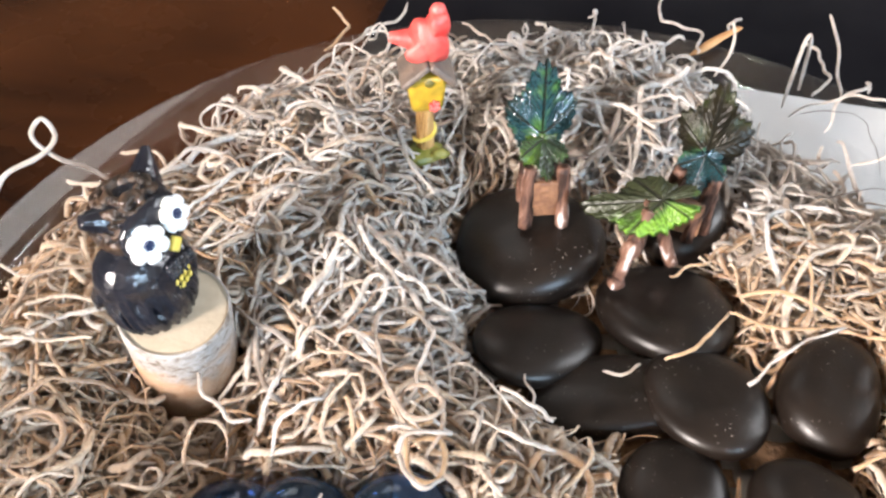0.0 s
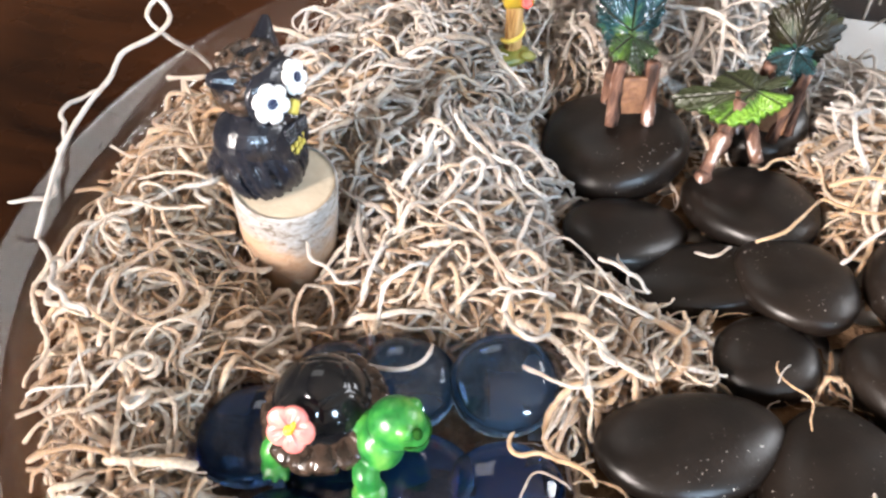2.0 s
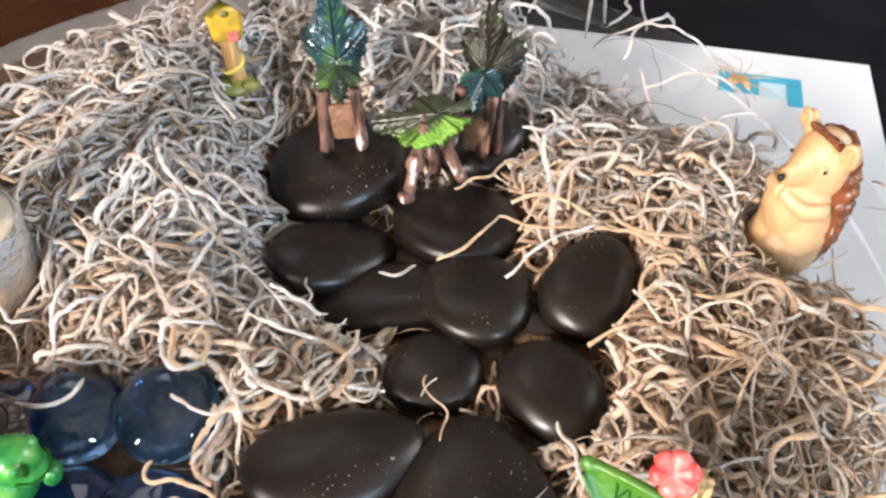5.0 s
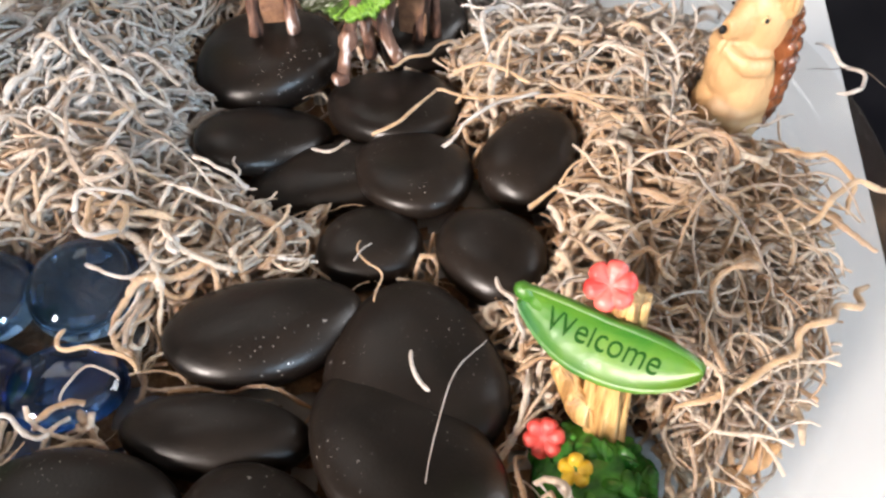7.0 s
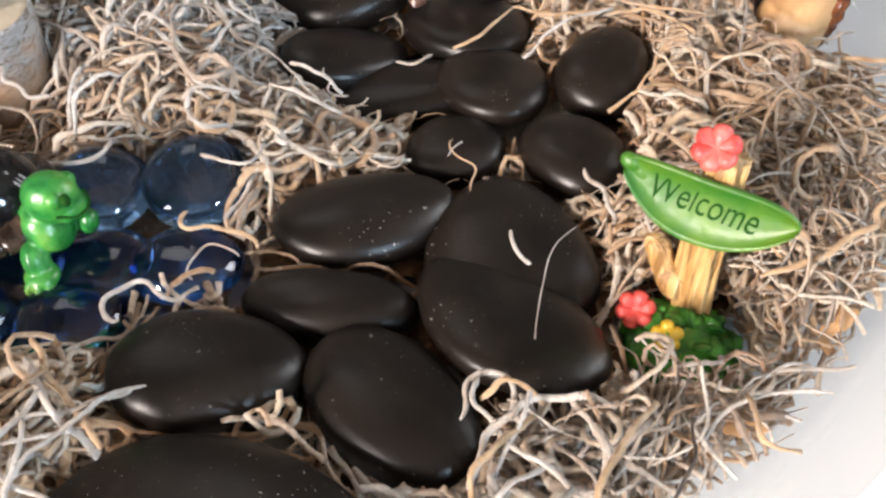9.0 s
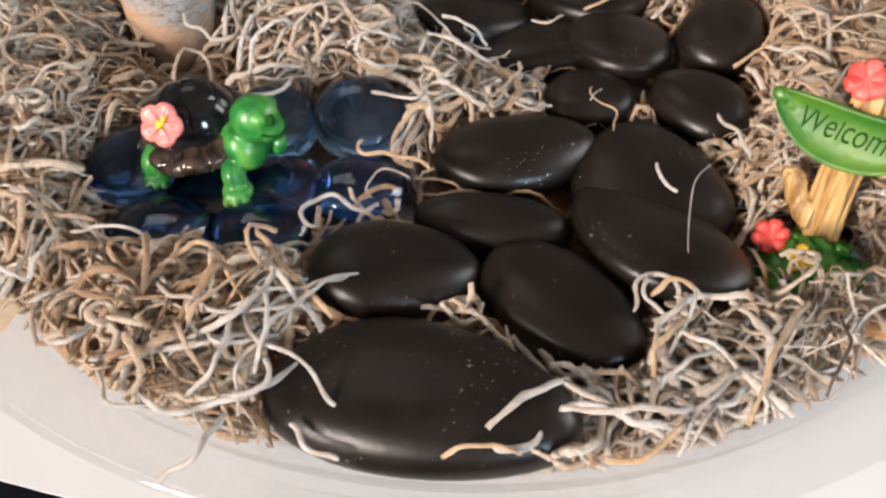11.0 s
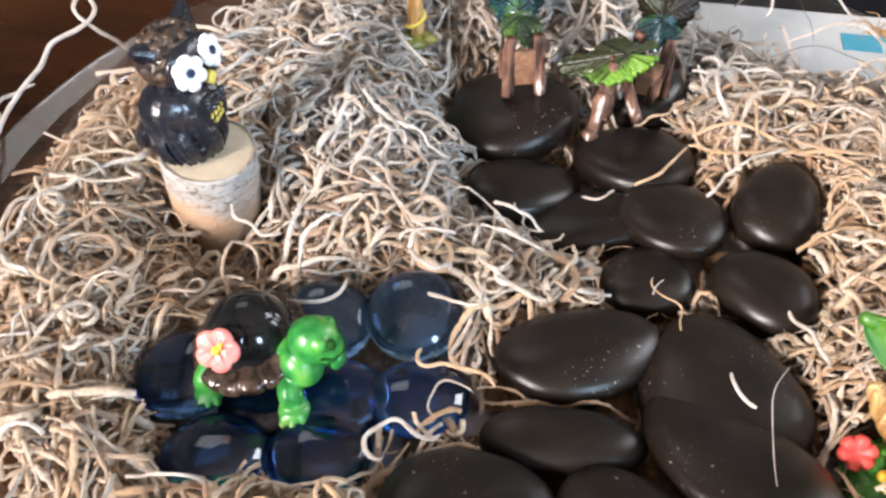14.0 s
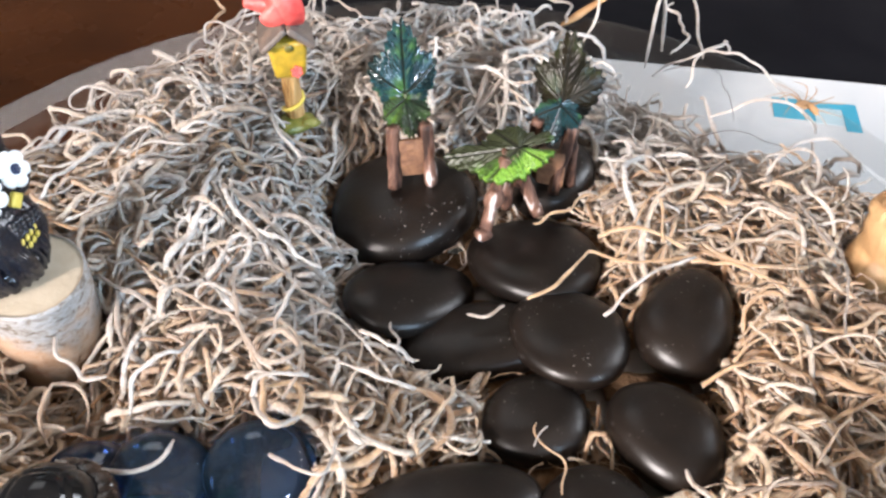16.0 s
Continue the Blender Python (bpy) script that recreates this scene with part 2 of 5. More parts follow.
c = ramp(M_LEAFBROWN, noise_tex(M_LEAFBROWN, 120, 3), [(0.38, (0.004, 0.0035, 0.002)), (0.56, (0.012, 0.010, 0.0045)), (0.74, (0.020, 0.028, 0.008))])
paint(M_LEAFBROWN, c)
bump(M_LEAFBROWN, noise_tex(M_LEAFBROWN, 500, 3), 0.0001)
M_LEAFLIGHT = mat("bright_leaf_glaze", (0.16, 0.36, 0.03), 0.25, Coat_Weight=0.4)
c = ramp(M_LEAFLIGHT, noise_tex(M_LEAFLIGHT, 130, 3), [(0.40, (0.010, 0.024, 0.012)), (0.54, (0.026, 0.056, 0.014)), (0.68, (0.10, 0.20, 0.025))])
paint(M_LEAFLIGHT, c)
M_TABLELEAF = mat("two_tone_leaf_glaze", (0.1, 0.2, 0.03), 0.40, Specular_IOR_Level=0.4)
tn, tl, tb = nodes(M_TABLELEAF)
t_co, t_sep, t_lin, t_add = tn.new("ShaderNodeTexCoord"), tn.new("ShaderNodeSeparateXYZ"), tn.new("ShaderNodeMath"), tn.new("ShaderNodeMath")
t_lin.operation, t_lin.inputs[1].default_value, t_lin.inputs[2].default_value = "MULTIPLY_ADD", 75.0, 0.0
t_add.operation = "ADD"
tl.new(t_co.outputs["Object"], t_sep.inputs[0])
tl.new(t_sep.outputs["Y"], t_lin.inputs[0])
tl.new(t_lin.outputs[0], t_add.inputs[0])
tl.new(noise_tex(M_TABLELEAF, 160, 3), t_add.inputs[1])
paint(M_TABLELEAF, ramp(M_TABLELEAF, t_add.outputs[0], [(0.34, (0.12, 0.24, 0.025)), (0.46, (0.050, 0.105, 0.018)), (0.60, (0.024, 0.030, 0.012))]))
bump(M_TABLELEAF, noise_tex(M_TABLELEAF, 500, 3), 0.0003)
for leaf_m in (M_LEAF, M_LEAFBROWN, M_LEAFLIGHT, M_TABLELEAF):  # near-black colour along the vein grooves
    vn = nodes(leaf_m)[0].new("ShaderNodeAttribute")
    vn.attribute_name = "vein"
    base_l = nodes(leaf_m)[2].inputs["Base Color"].links[0].from_socket
    paint(leaf_m, mix(leaf_m, ramp(leaf_m, vn.outputs["Fac"], [(0.15, (0, 0, 0)), (0.75, (0.9, 0.9, 0.9))]), base_l, (0.006, 0.006, 0.004)))
M_PLANK = two_tone("orange_brown_plank", (0.20, 0.10, 0.052), (0.11, 0.052, 0.030), 420, 0.5, 0.0007, 500)
M_TWIG = mat("brown_twig", (0.24, 0.13, 0.08), 0.62, Specular_IOR_Level=0.25)
f = noise_tex(M_TWIG, 350, 4, 0.4, (1, 1, 0.3))
paint(M_TWIG, ramp(M_TWIG, f, [(0.36, (0.022, 0.012, 0.009)), (0.48, (0.095, 0.046, 0.031)), (0.60, (0.17, 0.095, 0.066)), (0.68, (0.46, 0.39, 0.37))]))
bump(M_TWIG, f, 0.0010)
M_ROOF = two_tone("grey_brown_roof", (0.09, 0.075, 0.065), (0.15, 0.11, 0.085), 200, 0.5, 0.0006, 400)
M_HOLE = mat("olive_hole", (0.10, 0.085, 0.015), 0.5)
M_OLIVE = two_tone("olive_glaze", (0.10, 0.12, 0.02), (0.22, 0.20, 0.04), 300, 0.4, 0.0005, 500)
M_HAIR = two_tone("dark_hair", (0.03, 0.022, 0.018), (0.08, 0.06, 0.045), 300, 0.6)
M_HUSK = two_tone("brown_husk", (0.36, 0.19, 0.08), (0.48, 0.28, 0.13), 150, 0.7, 0.0004, 400)


# ---- mesh helpers ----
def mesh_from(bm, name, material, smooth=True):
    me = bpy.data.meshes.new(name)
    bm.to_mesh(me)
    bm.free()
    for p in me.polygons:
        p.use_smooth = smooth
    if material:
        me.materials.append(material)
    return me


def thing(name, bm, material, m=None, label="", category="", group="", kind="", smooth=True):
    ob = new(name, mesh_from(bm, name, material, smooth))
    if m is not None:
        ob.matrix_world = m
    return tagged(ob, label, category, group, kind)


def empty(name, m, label, category, group=""):
    ob = new(name)
    ob.matrix_world = m
    ob.empty_display_size = 0.01
    return tagged(ob, label, category, group)


def part(name, bm, material, parent, label="", smooth=True, m=None):
    ob = new(name, mesh_from(bm, name, material, smooth))
    ob.parent = parent
    if m is not None:
        ob.matrix_basis = m
    return tagged(ob, label)


def box(sx, sy, sz, bevel=0.0, at=(0, 0, 0)):
    bm = bmesh.new()
    bmesh.ops.create_cube(bm, size=1, matrix=Matrix.Translation(at) @ Matrix.Diagonal((sx, sy, sz, 1)))
    if bevel:
        bmesh.ops.bevel(bm, geom=bm.edges[:], offset=bevel, segments=2, affect="EDGES", profile=0.6)
    return bm


def lathe(profile, seg=48, close=False):
    """A surface turned round z from (radius, height) pairs."""
    bm = bmesh.new()
    rings = []
    for r, z in profile:
        rings.append([bm.verts.new((r * math.cos(a), r * math.sin(a), z)) for a in (2 * math.pi * i / seg for i in range(seg))] if r > 1e-7 else [bm.verts.new((0, 0, z))])
    pairs = list(zip(rings, rings[1:])) + ([(rings[-1], rings[0])] if close else [])
    for a, b_ in pairs:
        for i in range(seg):
            q = [a[i % len(a)], a[(i + 1) % len(a)], b_[(i + 1) % len(b_)], b_[i % len(b_)]]
            q = list(dict.fromkeys(q))
            if len(q) > 2:
                bm.faces.new(q)
    bmesh.ops.recalc_face_normals(bm, faces=bm.faces[:])
    return bm


def ellipsoid(a, b_, c, power=2.0, wobble=0.0, seed=0.0, u=32, v=18, at=(0, 0, 0), freq=2.0):
    """A rounded, slightly irregular pebble form; power above 2 makes the rim fuller."""
    bm = bmesh.new()
    bmesh.ops.create_uvsphere(bm, u_segments=u, v_segments=v, radius=1)
    for vt in bm.verts:
        p = vt.co
        h = math.hypot(p.x, p.y)
        ang = math.atan2(p.y, p.x)
        hz = abs(p.z)
        hh = (1 - hz ** power) ** (1 / power) if hz < 1 else 0.0
        w = 1 + wobble * noise.noise(Vector((p.x, p.y, 0.4 * p.z)) * freq * 0.6 + Vector((seed, seed * 1.7, 0)))
        vt.co = Vector((a * hh * math.cos(ang) * w, b_ * hh * math.sin(ang) * w, c * p.z * w)) + Vector(at)
    return bm


def merge(*bms):
    out = bmesh.new()
    for x in bms:
        me = bpy.data.meshes.new("tmp")
        x.to_mesh(me)
        x.free()
        out.from_mesh(me)
        bpy.data.meshes.remove(me)
    return out


def moved(bm, m):
    bmesh.ops.transform(bm, matrix=m, verts=bm.verts[:])
    return bm


def tubes(paths, radii, sides=5, ragged=0.0):
    """Vertices and faces of many tubes: paths (n, m, 3), radii (n, m); strands stop where the radius is 0."""
    n_, m_, _ = paths.shape
    tan = np.gradient(paths, axis=1)
    tan /= np.linalg.norm(tan, axis=2, keepdims=True) + 1e-12
    ref = np.cross(tan[:, 0], np.array([0.31, 0.52, 0.79]))
    ref /= np.linalg.norm(ref, axis=1, keepdims=True) + 1e-12
    ring = []
    rag = np.random.default_rng(77)
    for j in range(m_):
        t = tan[:, j]
        ref = ref - t * np.sum(ref * t, axis=1, keepdims=True)
        ref /= np.linalg.norm(ref, axis=1, keepdims=True) + 1e-12
        side = np.cross(t, ref)
        ring.append([paths[:, j] + radii[:, j, None] * (1 + ragged * rag.normal(0, 1, (n_, 1))) * (math.cos(a) * ref + math.sin(a) * side) for a in (2 * math.pi * k / sides for k in range(sides))])
    verts = np.array(ring).transpose(2, 0, 1, 3)
    idx = np.arange(n_ * m_ * sides).reshape(n_, m_, sides)
    alive = (radii[:, :-1] > 0) & (radii[:, 1:] > 0)
    a, b_ = idx[:, :-1], idx[:, 1:]
    quads = np.stack([a, np.roll(a, -1, 2), np.roll(b_, -1, 2), b_], axis=-1)[alive]
    return verts.reshape(-1, 3), quads.reshape(-1, 4)


def tube_mesh(name, paths, radii, material, sides=5, grey=None):
    v, q = tubes(paths, radii, sides, 0.13)
    used = np.zeros(len(v), bool)
    used[q.ravel()] = True
    remap = np.cumsum(used) - 1
    v, q = v[used], remap[q]
    me = bpy.data.meshes.new(name)
    me.vertices.add(len(v))
    me.vertices.foreach_set("co", v.astype(np.float32).ravel())
    me.loops.add(q.size)
    me.loops.foreach_set("vertex_index", q.astype(np.int32).ravel())
    me.polygons.add(len(q))
    me.polygons.foreach_set("loop_start", np.arange(0, q.size, 4, dtype=np.int32))
    me.polygons.foreach_set("use_smooth", np.ones(len(q), bool))
    me.update(calc_edges=True)
    if grey is not None:
        per = np.repeat(grey, paths.shape[1] * sides)[used]
        at = me.attributes.new("grey", "FLOAT", "POINT")
        at.data.foreach_set("value", per.astype(np.float32))
    me.materials.append(material)
    return me


def rod(points, radius, sides=8, taper=1.0, name_="rod"):
    """One bent rod through points as a bmesh with closed ends."""
    p = np.array(points, float)
    e = np.concatenate([2 * p[:1] - p[1:2], p, 2 * p[-1:] - p[-2:-1]])
    q, steps = [], 6
    for s_ in range(len(p) - 1):
        a, b_, c_, d = e[s_:s_ + 4]
        for u in np.arange(steps) / steps:
            q.append(0.5 * (2 * b_ + (c_ - a) * u + (2 * a - 5 * b_ + 4 * c_ - d) * u * u + (3 * b_ - a - 3 * c_ + d) * u ** 3))
    q = np.array(q + [p[-1]])
    t = np.linspace(0, 1, len(q))
    r = radius * (1 + (taper - 1) * t)
    v, f_ = tubes(q[None], r[None], sides)
    bm = bmesh.new()
    vs = [bm.verts.new(x) for x in v]
    for face in f_:
        bm.faces.new([vs[i] for i in face])
    bm.faces.new(vs[:sides][::-1])
    bm.faces.new(vs[-sides:])
    bmesh.ops.recalc_face_normals(bm, faces=bm.faces[:])
    return bm


def joined(name, pieces, m, label, category, remesh=0.0):
    """One mesh out of several forms; pieces are (bmesh, material)."""
    me = bpy.data.meshes.new(name)
    out = bmesh.new()
    mats = []
    for bm, material in pieces:
        if material not in mats:
            mats.append(material)
        for f_ in bm.faces:
            f_.material_index, f_.smooth = mats.index(material), True
        tmp = bpy.data.meshes.new("tmp")
        bm.to_mesh(tmp)
        bm.free()
        out.from_mesh(tmp)
        bpy.data.meshes.remove(tmp)
    out.to_mesh(me)
    out.free()
    for material in mats:
        me.materials.append(material)
    ob = new(name, me)
    ob.matrix_world = m
    return tagged(ob, label, category)


def fused(bms, voxel=0.0003, rounds=4):
    """Several forms melted into one smooth skin, as a moulded figure has."""
    me = bpy.data.meshes.new("tmp")
    bm = merge(*bms)
    bm.to_mesh(me)
    bm.free()
    tmp = bpy.data.objects.new("tmp", me)
    scene.collection.objects.link(tmp)
    r = tmp.modifiers.new("melt", "REMESH")
    r.mode, r.voxel_size = "VOXEL", voxel
    bpy.context.view_layer.update()
    skin = bpy.data.meshes.new_from_object(tmp.evaluated_get(bpy.context.evaluated_depsgraph_get()))
    bpy.data.objects.remove(tmp)
    out = bmesh.new()
    out.from_mesh(skin)
    for _ in range(rounds):
        bmesh.ops.smooth_vert(out, verts=out.verts[:], factor=0.5, use_axis_x=True, use_axis_y=True, use_axis_z=True)
    return out


def egg(at, size, turn=(0, 0, 0), power=2.0, wobble=0.0, seed=0.0, u=24, v=14):
    return moved(ellipsoid(*size, power, wobble, seed, u, v), pose(*at, *turn))


def flower(radius, petals, thick, deep=0.35, seg=12, cup=0.0):
    """A round blossom with scalloped petals, facing +z."""
    bm = bmesh.new()
    n_ = petals * seg
    top, rows_ = bm.verts.new((0, 0, thick * 0.6)), []
    for k, (q, h) in enumerate(((0.3, 0.75), (0.6, 1.0), (0.85, 0.95), (1.0, 0.5), (0.95, 0.0))):
        row = []
        for i in range(n_):
            a = 2 * math.pi * i / n_
            s = abs(math.sin(a * petals / 2))
            r = radius * (1 - deep * q * (1 - s ** 0.5))
            row.append(bm.verts.new((q * r * math.cos(a), q * r * math.sin(a), thick * (h - 0.45 * q * (1 - s) ** 2) + cup * q * q * radius)))
        rows_.append(row)
    for i in range(n_):
        bm.faces.new((top, rows_[0][i], rows_[0][(i + 1) % n_]))
        for a, b_ in zip(rows_, rows_[1:]):
            bm.faces.new((a[i], b_[i], b_[(i + 1) % n_], a[(i + 1) % n_]))
    bm.faces.new(rows_[-1][::-1])
    return bm


def facing(at, toward, up=(0, 0, 1), roll=0.0):
    """A pose at a point whose +z looks along toward and whose +y leans to up."""
    z = Vector(toward).normalized()
    x = Vector(up).cross(z).normalized()
    y = z.cross(x)
    m = Matrix((x, y, z)).transposed().to_4x4()
    return Matrix.Translation(at) @ m @ pose(0, 0, 0, 0, 0, roll)


def leaf(length, width, lobes=5, thick=0.0009, cup=0.12, notch=0.32, teeth=0.05, fall=0.06):
    """A lobed leaf with raised veins; its stalk end at the origin, its tip along +y, its face to +z."""
    bm = bmesh.new()
    seg, rings = 150, 34
    spread = [math.pi * (0.5 + 0.36 * (k - (lobes - 1) / 2)) for k in range(lobes)]
    size = [1 - fall * abs(k - (lobes - 1) / 2) for k in range(lobes)]
    grid = [[], []]
    groove = bm.verts.layers.float.new("vein")
    for side in (0, 1):
        for j in range(rings + 1):
            q, row = j / rings, []
            for i in range(seg + 1):
                a = math.pi * (-0.42 + 1.84 * i / seg)
                best = max(s_ * (1 - notch * min(1, abs(a - d) / 0.56) ** 1.3) for s_, d in zip(size, spread))
                near = min(abs(a - d) for d in spread)
                base = 1.0 if -0.1 < a < math.pi + 0.1 else 0.85
                rr = best * base * (1 + teeth * math.sin(a * 34) * q)
                x, y = width * 0.5 * rr * q * math.cos(a), length * (0.26 + 0.74 * rr * q * math.sin(a)) if math.sin(a) > 0 else length * (0.26 + 0.55 * rr * q * math.sin(a))
                rib = math.exp(-(near * q / 0.028) ** 2)
                side_rib = max(0, math.sin(q * 50 * math.cos(near) - near * q * 62)) ** 2 * min(1, near * q * 12)
                vein = rib + 0.8 * side_rib * min(1, 1.6 * q)
                z = -0.0009 * (rib + 0.6 * side_rib) * (0.25 + 0.75 * q) * (length / 0.02) + cup * width * q * q * (0.4 + 0.3 * math.cos(2 * a)) + 0.0009 * math.sin(a * 5 + 1) * q + 0.0004 * math.sin(a * 17) * q * q
                row.append(bm.verts.new((x, y, z - side * thick)))
                row[-1][groove] = min(1.0, vein)
            grid[side].append(row)
    for side in (0, 1):
        for j in range(rings):
            for i in range(seg):
                q4 = (grid[side][j][i], grid[side][j + 1][i], grid[side][j + 1][i + 1], grid[side][j][i + 1])
                bm.faces.new(q4 if side == 0 else q4[::-1])
    for i in range(seg):
        bm.faces.new((grid[0][rings][i], grid[1][rings][i], grid[1][rings][i + 1], grid[0][rings][i + 1]))
    bmesh.ops.remove_doubles(bm, verts=bm.verts[:], dist=1e-6)
    bmesh.ops.recalc_face_normals(bm, faces=bm.faces[:])
    return bm


def cone(p0, p1, r0, r1=0.0002, sides=10):
    return rod([p0, tuple((a + b_) / 2 for a, b_ in zip(p0, p1)), p1], r0, sides, r1 / r0)

# ---- the setting ----
DISH_X, DISH_Y = 0.0164, 0.104
RIM_R, RIM_Z, BEND_R, BEND_Z = 0.1400, 0.0300, 0.1302, 0.0266
TURN_P = -17.0  # the papers' turn on the table


def slab(name, x0, x1, y0, y1, z0, z1, material, label, category=""):
    bm = box(x1 - x0, y1 - y0, z1 - z0, 0, ((x0 + x1) / 2, (y0 + y1) / 2, (z0 + z1) / 2))
    return thing(name, bm, material, None, label, category or name.split("_")[0], kind="structure", smooth=False)


slab("floor", -1.1, 2.1, -2.1, 2.3, -0.85, -0.75, M_FLOOR, "dark brown floor far below the table")
slab("ceiling", -1.1, 2.1, -2.1, 2.3, 1.7, 1.8, M_CEIL, "plain off-white ceiling")
slab("wall_far", -1.1, 2.1, 2.2, 2.3, -0.75, 1.7, M_WALL, "plain beige wall", "wall")


def pierced_wall(name, length, holes, m):
    """A wall along x from 0, 0.1 thick, with openings (x0, x1, z0, z1) and a framed window in each."""
    bms, x = [], 0.0
    for x0, x1, z0, z1 in holes + [(length, length, 0, 0)]:
        bms.append(box(x0 - x, 0.1, 2.45, 0, ((x + x0) / 2, 0.05, 0.475)))
        if x1 > x0:
            bms.append(box(x1 - x0, 0.1, z0 + 0.75, 0, ((x0 + x1) / 2, 0.05, (z0 - 0.75) / 2)))
            bms.append(box(x1 - x0, 0.1, 1.7 - z1, 0, ((x0 + x1) / 2, 0.05, (1.7 + z1) / 2)))
        x = x1
    thing(name, merge(*bms), M_WALL, m, "plain beige wall with window openings", "wall", kind="structure", smooth=False)
    for k, (x0, x1, z0, z1) in enumerate(holes):
        win = empty("window", m @ pose((x0 + x1) / 2, 0, (z0 + z1) / 2), "white framed window", "window")
        tagged(win, "white framed window with daylight behind", "window", kind="structure")
        w, h = (x1 - x0) / 2, (z1 - z0) / 2
        part("window_frame", merge(box(2 * w + 0.1, 0.03, 0.05, 0.004, (0, -0.015, h + 0.025)), box(2 * w + 0.1, 0.03, 0.05, 0.004, (0, -0.015, -h - 0.025)),
             box(0.05, 0.03, 2 * h, 0.004, (-w - 0.025, -0.015, 0)), box(0.05, 0.03, 2 * h, 0.004, (w + 0.025, -0.015, 0))), M_WHITE, win, smooth=False)


pierced_wall("wall_back", 3.2, [(2.15, 2.55, 0.60, 1.10)], pose(-1.1, -2.0, 0) @ Matrix.Diagonal((1, -1, 1, 1)))
pierced_wall("wall_right", 4.2, [(2.1, 3.1, 0.55, 1.45)], pose(2.0, -2.0, 0, 0, 0, 90) @ Matrix.Diagonal((1, -1, 1, 1)))
pierced_wall("wall_left", 4.2, [(0.95, 1.25, 0.325, 0.775)], pose(-1.0, -2.0, 0, 0, 0, 90))
ceiling_light = empty("ceiling_light", pose(-0.47, 1.35, 1.7), "square white ceiling light, switched on", "ceiling light")
part("light_frame", merge(*[moved(box(0.86, 0.03, 0.03, 0.004, (0, 0.415, -0.015)), pose(0, 0, 0, 0, 0, 90 * k)) for k in range(4)]), M_WHITE, ceiling_light, smooth=False)
part("diffuser", box(0.80, 0.80, 0.02, 0.002, (0, 0, -0.011)), M_GLOW, ceiling_light, "glowing white diffuser", smooth=False)

table = empty("table", pose(0.05, 0.15, 0, 0, 0, TURN_P), "glossy reddish-brown wooden table under the dish and papers", "table")
part("tabletop", box(1.5, 1.0, 0.03, 0.003, (0, 0, -0.015)), M_WOOD, table, smooth=False)
for sx in (-1, 1):
    for sy in (-1, 1):
        part("leg", box(0.06, 0.06, 0.72, 0.004, (sx * 0.68, sy * 0.43, -0.39)), M_WOOD, table, smooth=False)
board = thing("black_board", box(0.52, 0.62, 0.005, 0.001, (0.26, 0.31, 0.0025)), M_BLACK, pose(-0.1037, -0.06, 0.0, 0, 0, -12), "black lacquered board lying flat on the table", "board", smooth=False)
card = thing("cream_card", box(0.03, 0.032, 0.0006, 0, (0.015, 0.016, 0.0003)), M_CARD, pose(-0.0985, 0.0125, 0.0052, 0, 0, TURN_P + 6), "cream card lying under the paper sheet", "card", smooth=False)
paper = thing("paper_sheet", box(0.216, 0.287, 0.0005, 0, (0.108, 0.1435, 0.00025)), M_PAPER, pose(-0.0905, -0.006, 0.0062, 0, 0, TURN_P), "white letter-size paper sheet under the glass dish", "paper", smooth=False)

# glass dish: flat base, steep wall, wide flange
prof = [(0, 0.0088), (0.108, 0.0088), (0.112, 0.0088), (0.120, 0.0105), (0.1265, 0.0165), (0.1288, 0.0240), (BEND_R - 0.001, BEND_Z - 0.001), (BEND_R + 0.001, BEND_Z + 0.0006), (BEND_R + 0.0018, BEND_Z + 0.00085), (RIM_R - 0.0014, RIM_Z - 0.00022), (RIM_R - 0.0006, RIM_Z), (RIM_R, RIM_Z - 0.0008),
        (RIM_R - 0.0006, RIM_Z - 0.0018), (BEND_R + 0.0022, BEND_Z - 0.0014), (0.1287, 0.0155), (0.1215, 0.0085), (0.113, 0.0068), (0, 0.0068)]
dish = thing("glass_dish", lathe(prof, 128), M_DISH, pose(DISH_X, DISH_Y, 0), "round clear glass dish with a wide flat rim", "dish")

# ---- the pebble path ----
STONES = []


def river_stone(x, y, z, a, b_, c_, turn, tip=0, roll=0, taper=0.0, bow=0.0):
    """A worn flat stone: its middle, half length, width and thickness, its turn and tilt, and how it tapers and bows along its length."""
    STONES.append((x, y, z, a, b_, c_, turn, taper, bow))
    bm = ellipsoid(1, 1, 1, 2.6, 0, 0, 44, 26)
    seed = len(STONES) * 3.1
    for v in bm.verts:
        u, w, h = v.co
        worn = 1 + 0.022 * noise.noise(Vector((u * 1.6 + seed, w * 1.6, h))) + 0.006 * noise.noise(Vector((u * 5, w * 5 + seed, h * 4)))
        v.co = Vector((a * u, b_ * (w * (1 + taper * u) + bow * (u * u - 0.35)), c_ * h * (1 + 0.05 * noise.noise(Vector((u * 2, w * 2, seed)))))) * worn
    thing("river_stone", bm, M_STONE, pose(x, y, z, tip, roll, turn),
          "smooth flat black river stone in the pebble path", "stone", "stones of the pebble path")


river_stone(0.0209, 0.1491, 0.0166, 0.0201, 0.0205, 0.0077, -3, 0, -7, -0.13, -0.01)
river_stone(0.0632, 0.1579, 0.0160, 0.0158, 0.0115, 0.0071, 60, 0, 0, 0.01, -0.01)
river_stone(0.0537, 0.1273, 0.0142, 0.0171, 0.0174, 0.0059, 31, -7, 8, -0.12, 0.06)
river_stone(0.0211, 0.1179, 0.0142, 0.0172, 0.0123, 0.0048, 24, -2, 14, -0.15, 0.00)
